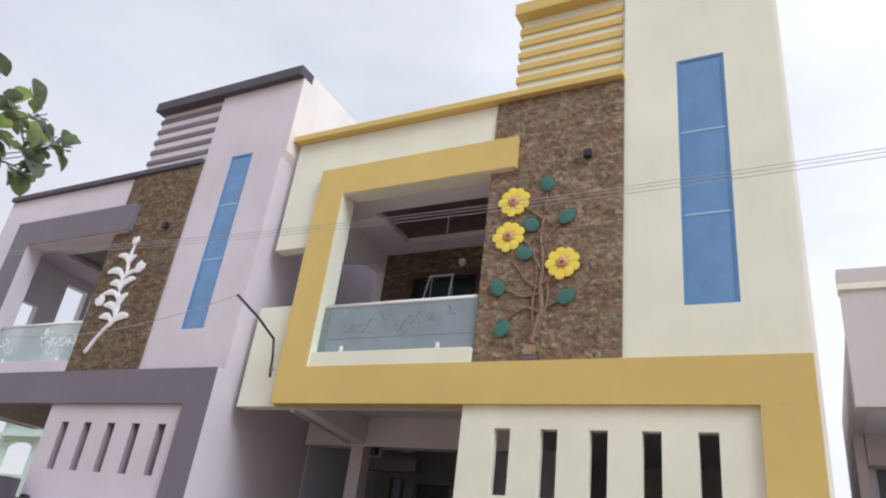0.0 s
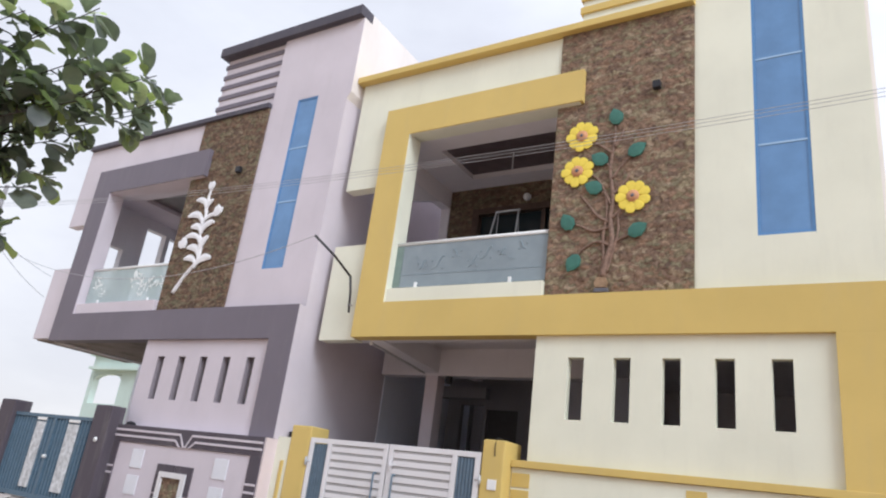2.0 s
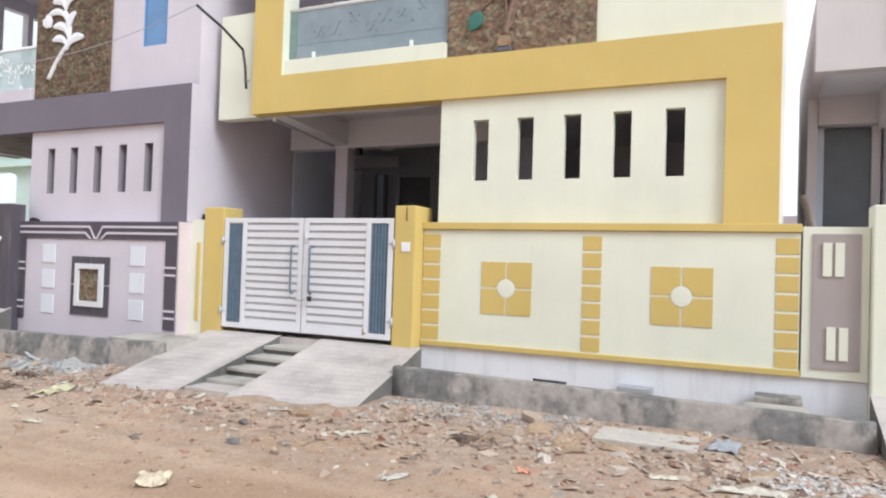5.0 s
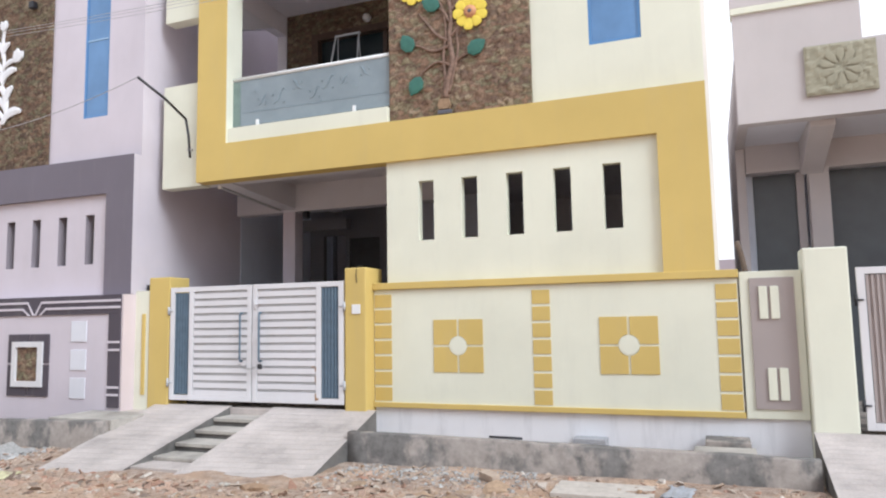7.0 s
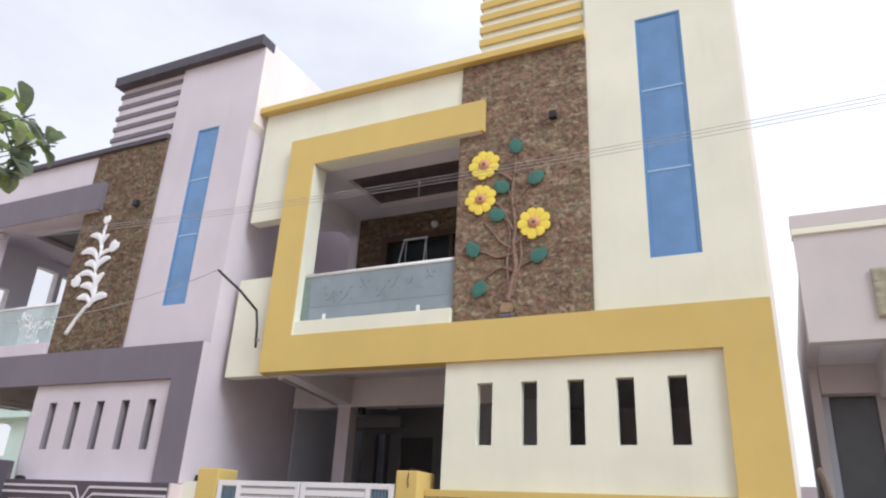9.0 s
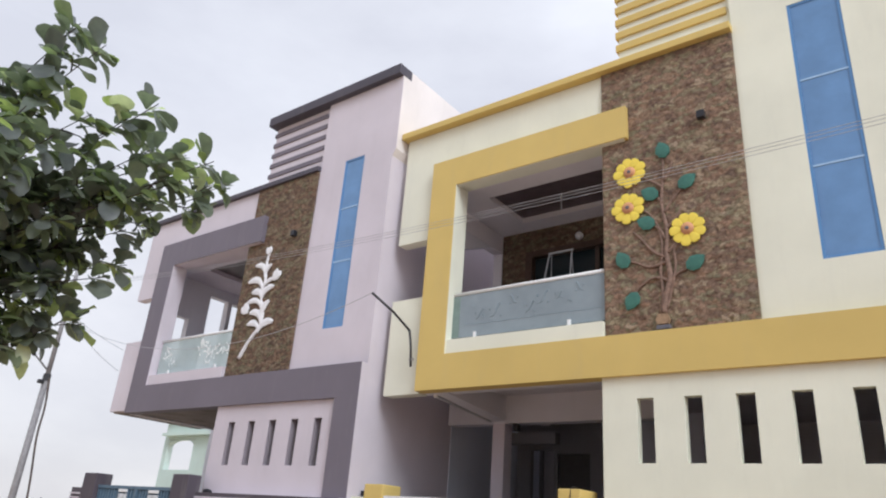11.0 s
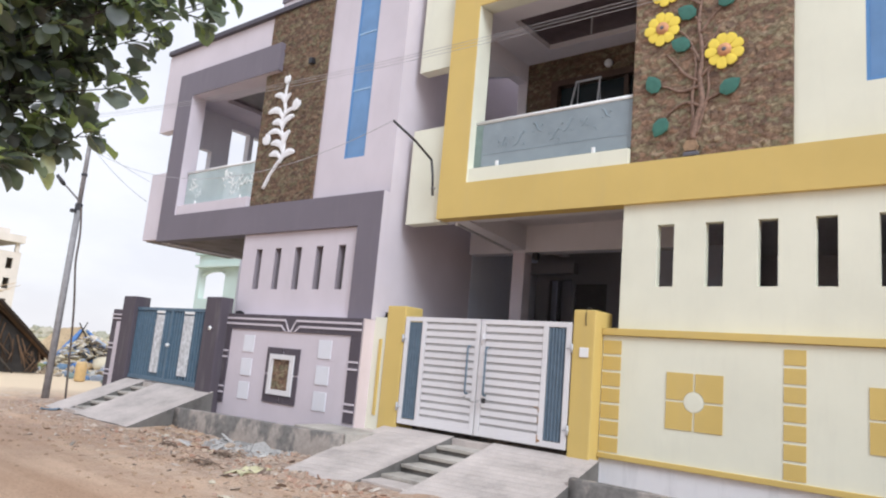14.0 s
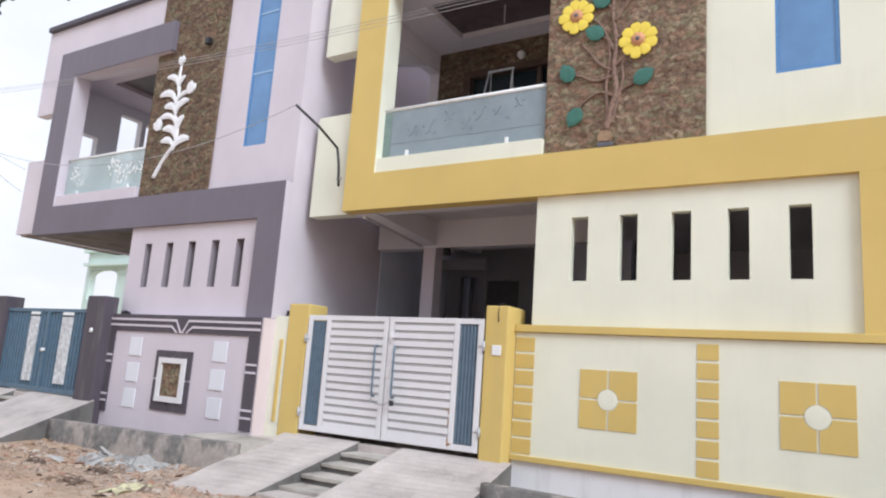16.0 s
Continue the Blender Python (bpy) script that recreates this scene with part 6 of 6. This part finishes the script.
drum = solo("drum", tubes(([(-22.5, 10.2, 0.0), (-22.5, 10.2, 0.05), (-22.5, 10.2, 0.28), (-22.5, 10.2, 0.32), (-22.5, 10.2, 0.55), (-22.5, 10.2, 0.6)], [0.15, 0.16, 0.16, 0.17, 0.16, 0.14]), sides=14), DRUMYELLOW, "yellow plastic drum standing on the scrub", "drum", "", "", True)


def heaps(name, label, mat, spots, cat, size, rough=0.35, seed=1, squash=0.6, kind="stuff", sub=1):
    rnd = random.Random(seed)
    me_v, me_f = [], []
    proto = bmesh.new()
    bmesh.ops.create_icosphere(proto, subdivisions=sub, radius=1.0)
    pv = [v.co.copy() for v in proto.verts]
    pf = [[v.index for v in f.verts] for f in proto.faces]
    proto.free()
    for x, y, z, s in spots:
        k = len(me_v)
        r = s * size
        ax = Euler((rnd.uniform(0, 6), rnd.uniform(0, 6), rnd.uniform(0, 6))).to_matrix()
        sc = Vector((rnd.uniform(0.7, 1.4), rnd.uniform(0.7, 1.2), rnd.uniform(0.5, 0.9)))
        for v in pv:
            q = ax @ (Vector((v.x * sc.x, v.y * sc.y, v.z * sc.z)) * (1 + rough * noise.noise(v * 1.9 + Vector((x, y, z * 3)))))
            me_v.append((x + q.x * r, y + q.y * r, z + q.z * r * squash))
        me_f.extend([[i + k for i in f] for f in pf])
    me = bpy.data.meshes.new(name)
    me.from_pydata(me_v, [], me_f)
    me.materials.append(mat)
    return tagged(new(name, me), label, cat, kind=kind)


rnd = random.Random(21)
far = []
for k in range(900):
    x = -rnd.uniform(32, 160)
    far.append((x, rnd.uniform(-20, 75), 0.1, rnd.uniform(0.5, 1.6) * (0.4 + -x / 110)))
heaps("scrub", "low dry green scrub over the open land", SHRUB, far, "shrubs", 0.36, 0.6, 3, 0.7)
treeline = [(-rnd.uniform(190, 420), rnd.uniform(-80, 260), 0.5, rnd.uniform(0.8, 2.2)) for _ in range(500)]
heaps("far_trees", "hazy far treeline on the horizon", SHRUB, treeline, "trees", 1.25, 0.5, 4, 0.8)
near_heap = [(-rnd.uniform(20, 34), rnd.uniform(10.5, 18), 0.02, rnd.uniform(0.5, 1.6)) for _ in range(260)]
heaps("waste_heap", "heaps of straw, sacks and waste on the open plot", varied("waste", [(0.45, 0.36, 0.24), (0.30, 0.24, 0.17), (0.50, 0.48, 0.45), (0.14, 0.22, 0.36), (0.24, 0.26, 0.12)], 0.9, 5), near_heap, "waste", 0.17, 0.5, 8, 0.8)
solo("sand_mound", tubes(([(-38, 13, -0.1), (-42, 20, -0.1)], [1.2, 0.6]), sides=10), STRAW, "pale heap of sand on the open land", "mound", "", "stuff", True)

# ---- rubble and litter on the verge ----


def in_ramp(x, y):
    return (-7.7 < x < -3.95 and y > 6.12) or (-15.1 < x < -11.5 and y > 5.98) or (1.0 < x < 4.7 and y > 6.4)


def verge(n, x0, x1, yc, ys, big, seed, lo=0.25):
    rnd = random.Random(seed)
    out = []
    while len(out) < n:
        x, y = rnd.uniform(x0, x1), rnd.gauss(yc, ys)
        lim = 7.36 if x > -3.9 else 6.96
        if in_ramp(x, y) or y > lim:
            continue
        s = lo + (1 - lo) * rnd.random() ** 3
        out.append((x, y, ground_height(x, y) + 0.1 * big * s, s))
    return out


heaps("rubble", "broken brick and stone rubble along the verge", RUBBLE, verge(3600, -16, 6, 6.25, 0.65, 0.05, 31, 0.12), "rubble", 0.040, 0.5, 32)


def shards(name, label, mat, spots, cat, seed, size):
    """Flat angular chips lying at all angles."""
    rnd = random.Random(seed)
    me_v, me_f = [], []
    for x, y, z, s in spots:
        n = rnd.randint(4, 6)
        r, h = size * s, size * s * rnd.uniform(0.12, 0.4)
        m3 = Euler((rnd.gauss(0, 0.35), rnd.gauss(0, 0.35), rnd.uniform(0, 6))).to_matrix()
        lx = rnd.uniform(0.8, 2.0)
        ang = sorted(rnd.uniform(0, 6.28) for _ in range(n))
        if max(b - a for a, b in zip(ang, ang[1:] + [ang[0] + 6.28])) > 3.0:
            ang = [6.28 * q / n for q in range(n)]
        ring = [Vector((math.cos(a) * r * lx, math.sin(a) * r, 0)) * rnd.uniform(0.75, 1.15) for a in ang]
        k = len(me_v)
        for up in (-0.5, 0.5):
            for q in ring:
                v = m3 @ (q * (1.0 if up < 0 else 0.85) + Vector((0, 0, up * h)))
                me_v.append((x + v.x, y + v.y, z + v.z))
        me_f.append([k + i for i in range(n)][::-1])
        me_f.append([k + n + i for i in range(n)])
        me_f.extend([k + i, k + (i + 1) % n, k + n + (i + 1) % n, k + n + i] for i in range(n))
    me = bpy.data.meshes.new(name)
    me.from_pydata(me_v, [], me_f)
    me.materials.append(mat)
    return tagged(new(name, me), label, cat, kind="stuff")


rnd = random.Random(171)
junk = []
for k in range(420):
    u = rnd.random() ** 0.7
    y = 14.4 + rnd.uniform(-2.3, 2.3) * (1.1 - 0.75 * u)
    junk.append((-31.2 + rnd.uniform(-0.5, 0.4) + 0.25 * (1 - u), y, 0.05 + 1.35 * u * max(0.0, 1 - abs(y - 14.4) / 2.4), rnd.uniform(0.3, 1.0)))
shards("scrap_pile", "jumbled pile of coloured scrap sheets against the tent", varied("mixed_scrap", [(0.55, 0.45, 0.30), (0.66, 0.59, 0.48), (0.22, 0.32, 0.50), (0.26, 0.21, 0.17), (0.60, 0.50, 0.28), (0.70, 0.68, 0.66), (0.45, 0.34, 0.22), (0.62, 0.55, 0.42)], 0.8, 5), junk, "scrap", 172, 0.20)
shards("rubble_chips", "angular chips of brick, tile and plaster on the verge", RUBBLE, verge(3000, -12, 5.5, 6.15, 0.55, 0.05, 51, 0.15), "rubble", 52, 0.072)
shards("rubble_chips", "flat dry leaf and tile scraps scattered on the dirt", DRYSCRAP, verge(1250, -12, 5.5, 5.7, 0.75, 0.02, 53, 0.2), "rubble", 54, 0.055)
shards("brick_chips", "broken red brick scattered before the ramp", varied("brick_chip", [(0.42, 0.28, 0.20), (0.48, 0.34, 0.26), (0.36, 0.24, 0.18)], 0.95, 25), verge(110, -7.2, -4.3, 5.65, 0.2, 0.03, 65, 0.2) + verge(60, -3.9, -2.5, 6.1, 0.25, 0.03, 67, 0.2), "rubble", 66, 0.085)
shards("rubble_chips", "heap of pale plaster chips beside the white gate", PALECHIP, verge(600, 0.0, 1.0, 6.05, 0.16, 0.03, 55, 0.3), "rubble", 56, 0.045)
heaps("gravel_pile", "spill of pale grey gravel beside the ramp", GRAVEL, verge(1500, -3.85, -1.6, 6.95, 0.25, 0.03, 33), "gravel", 0.026, 0.4, 34)
shards("mortar_chips", "broken grey mortar crusts before the lilac wall", GRAVEL, verge(140, -9.7, -8.2, 6.5, 0.16, 0.06, 57, 0.3), "rubble", 58, 0.16)
heaps("gravel_pile", "grey mortar lumps before the lilac wall", GRAVEL, verge(220, -9.6, -8.1, 6.55, 0.18, 0.05, 35), "gravel", 0.075, 0.5, 36, 0.45)
heaps("earth_clods", "small clods of orange earth on the road", CLODS, verge(3600, -16, 6, 5.0, 1.2, 0.03, 37, 0.12), "clods", 0.036, 0.4, 38)
mounds = [(x, y, z - 0.02, k) for x, y, z, k in verge(70, -12.2, -8.0, 6.45, 0.28, 0.05, 61, 0.3)] + [(x, y, z - 0.02, k) for x, y, z, k in verge(60, -4.5, 1.0, 6.2, 0.35, 0.05, 63, 0.3)]
heaps("earth_clods", "low rough lumps of turned earth on the verge", CLODS, mounds, "clods", 0.17, 0.7, 62, 0.32, "stuff", 2)
solo("stone_plank", boxes((-1.35, -0.43, 6.46, 6.98, 0.0, 0.05), bev=0.01), PALESTONE, "pale flat stone slab lying on the verge", "slab")


def rag(name, label, mat, x, y, w, d, seed, lift=0.05):
    bm = bmesh.new()
    n = 10
    rnd = random.Random(seed)
    a = rnd.uniform(0, 3)
    grid = []
    for j in range(n + 1):
        row = []
        for i in range(n + 1):
            u, v = i / n - 0.5, j / n - 0.5
            k = 1 + 0.35 * noise.noise(Vector((u * 3, v * 3, seed)))
            px, py = u * w * k, v * d * k
            q = Vector((x + px * math.cos(a) - py * math.sin(a), y + px * math.sin(a) + py * math.cos(a), 0))
            z = ground_height(q.x, q.y) + 0.008 + lift * abs(noise.noise(Vector((u * 4, v * 4, seed + 9))))
            row.append(bm.verts.new((q.x, q.y, z)))
        grid.append(row)
    for j in range(n):
        for i in range(n):
            bm.faces.new((grid[j][i], grid[j][i + 1], grid[j + 1][i + 1], grid[j + 1][i]))
    thicken(bm, (0, 0, -0.004))
    return solo(name, bm, mat, label, "litter", "litter", "", True)


rag("litter_sheet", "crumpled cream plastic sheet on the road", CREAMSHEET, -3.86, 3.68, 0.22, 0.28, 3, 0.10)
rag("litter_sheet", "crumpled pale yellow plastic sheet on the verge", PALEYELLOW, -7.35, 5.5, 0.6, 0.24, 5, 0.05)
rag("litter_sheet", "torn pale plastic on the road edge", PAPER, -3.4, 5.6, 0.3, 0.12, 7, 0.05)
rag("litter_sheet", "twisted strip of pale yellow sheet on the verge", PAPER, 0.0, 5.55, 0.55, 0.09, 14, 0.06)
rag("litter_scrap", "small blue scrap on the verge", LITTERBLUE, 0.46, 5.55, 0.14, 0.09, 8, 0.05)
rag("litter_scrap", "small blue bottle scrap on the road", LITTERBLUE, -1.35, 4.55, 0.12, 0.06, 9, 0.04)
rag("litter_scrap", "small orange wrapper on the verge", LITTERORANGE, -1.62, 5.24, 0.08, 0.09, 10, 0.05)
rag("litter_sheet", "crumpled pale blue plastic bag beside the stone slab", PALEBLUEBAG, -0.22, 6.72, 0.34, 0.25, 11, 0.06)
for k, (x, y) in enumerate(((-6.93, 4.69), (-6.18, 4.36), (-5.42, 5.58), (-4.68, 6.05), (-8.92, 5.99), (-2.4, 4.6), (-1.6, 4.54), (-10.5, 6.2), (-0.6, 5.6))):
    rag("litter_scrap", "small pale scrap of paper on the dirt", PAPER, x, y, 0.12 + 0.05 * (k % 3), 0.07, 20 + k, 0.04)
bk = new("brick", mesh_of("brick", boxes((-0.11, 0.11, -0.052, 0.052, -0.036, 0.036), bev=0.008), RUBBLE))
tagged(bk, "broken grey brick lying in the rubble", "brick", "loose bricks")
bk.matrix_world = pose(-2.05, 6.85, 0.07, 8, 5, -35)
for x, y, a in ((-11.0, 5.9, 40), (-9.1, 6.4, 120)):
    copy_thing(bk, pose(x, y, ground_height(x, y) + 0.035, 6, -4, a))


def twig_heap(x, y, seed, label):
    rnd = random.Random(seed)
    bm = bmesh.new()
    for k in range(22):
        a = rnd.uniform(0, 6.28)
        c = Vector((x + rnd.gauss(0, 0.10), y + rnd.gauss(0, 0.06), 0))
        d = Vector((math.cos(a), math.sin(a), 0)) * rnd.uniform(0.05, 0.14)
        z = ground_height(c.x, c.y) + 0.008
        tube(bm, [c - d + Vector((0, 0, z)), c + Vector((0, 0, z + rnd.uniform(0.0, 0.05))), c + d + Vector((0, 0, z + rnd.uniform(0, 0.02)))], [0.005, 0.008, 0.003], 5)
    tagged(solo("twig_heap", bm, DRYTWIG, label, "twigs", "twig heaps"), kind="stuff")


for k, (x, y) in enumerate(((-8.07, 5.3), (-8.48, 5.91), (-2.33, 5.91), (-9.6, 5.7))):
    twig_heap(x, y, 90 + k, "small heap of dark dry twigs on the dirt")
for k, (x, y) in enumerate(((-4.1, 4.77), (-4.52, 5.38))):
    st = bmesh.new()
    bmesh.ops.create_icosphere(st, subdivisions=1, radius=0.045)
    for v in st.verts:
        v.co = Vector((v.co.x * 1.4, v.co.y, v.co.z * 0.7)) * (1 + 0.8 * noise.noise(v.co * 25 + Vector((k * 5.0, 0, 0)))) + Vector((x, y, ground_height(x, y) + 0.025))
    solo("stone", st, DARKSTONE, "dark grey broken stone lying on the dirt", "stone", "loose stones")
rag("litter_scrap", "dark slate blue rag beside the ramp foot", TEAL, -14.3, 6.02, 0.35, 0.16, 41, 0.08)

# ---- ladder on the balcony ----
lad = thing("step_ladder", "aluminium step ladder standing on the balcony", "ladder", (-5.4, 10.2, 4.3))
part("stile", tubes(([(-6.08, 10.0, 4.29), (-5.73, 10.2, 6.60)], 0.016), sides=6), GALV, lad)
part("stile", tubes(([(-5.34, 10.0, 4.29), (-5.28, 10.2, 6.60)], 0.016), sides=6), GALV, lad)
part("top_step", boxes((-5.75, -5.26, 10.19, 10.23, 6.585, 6.615), bev=0.006), GALV, lad)
for k in range(6):
    z = 4.6 + 0.3 * k
    part("rung", tubes(([(-6.03 + 0.046 * k, 10.03 + 0.026 * k, z), (-5.34 + 0.008 * k, 10.03 + 0.026 * k, z)], 0.015), sides=6), GALV, lad)
part("back_leg", tubes(([(-6.0, 10.75, 4.29), (-5.70, 10.22, 6.58)], 0.008), sides=6), GALV, lad)
part("back_leg", tubes(([(-5.36, 10.75, 4.29), (-5.30, 10.22, 6.58)], 0.008), sides=6), GALV, lad)
globe = thing("wall_light", "white globe light above the balcony window", "lamp", (-5.46, 10.85, 7.16))
part("globe", disc(-5.46, 7.165, 0.075, 10.88, 0.05, 0.06), PLASTICWHITE, globe, "", True)
hook = thing("ceiling_hook", "steel fan hook under the balcony ceiling", "hook", (-5.34, 9.9, 7.5))
part("rod", tubes(([(-5.34, 9.9, 7.62), (-5.34, 9.9, 7.28)], 0.014), sides=6), GALV, hook)
# thin grey pipe along the porch beam
strip = thing("tube_light", "thin grey pipe under the porch beam", "lamp", (-6.9, 9.0, 3.7))
part("body", tubes(([(-6.915, 8.70, 3.768), (-6.915, 10.30, 3.627)], 0.02), sides=8), GALV, strip)
part("end_cap", boxes((-6.94, -6.89, 8.64, 8.70, 3.745, 3.795), bev=0.006), PLASTICWHITE, strip)
# small dark box of unknown use under the beam
pl_box = thing("porch_lamp", "small black box under the porch beam", "lamp", (-6.42, 10.3, 3.5))
part("housing", boxes((-6.47, -6.37, 10.30, 10.42, 3.46, 3.59), bev=0.02), BLACK, pl_box)

post = thing("wooden_post", "crooked weathered wooden post behind the wall", "post", (0.6, 9.0, 0.4))
part("stem", tubes(limb([(0.62, 9.0, 0.41), (0.57, 9.02, 1.6), (0.53, 9.0, 2.2), (0.46, 9.0, 2.53)], 0.045, 0.03), sides=7), DRYTWIG, post, "", True)
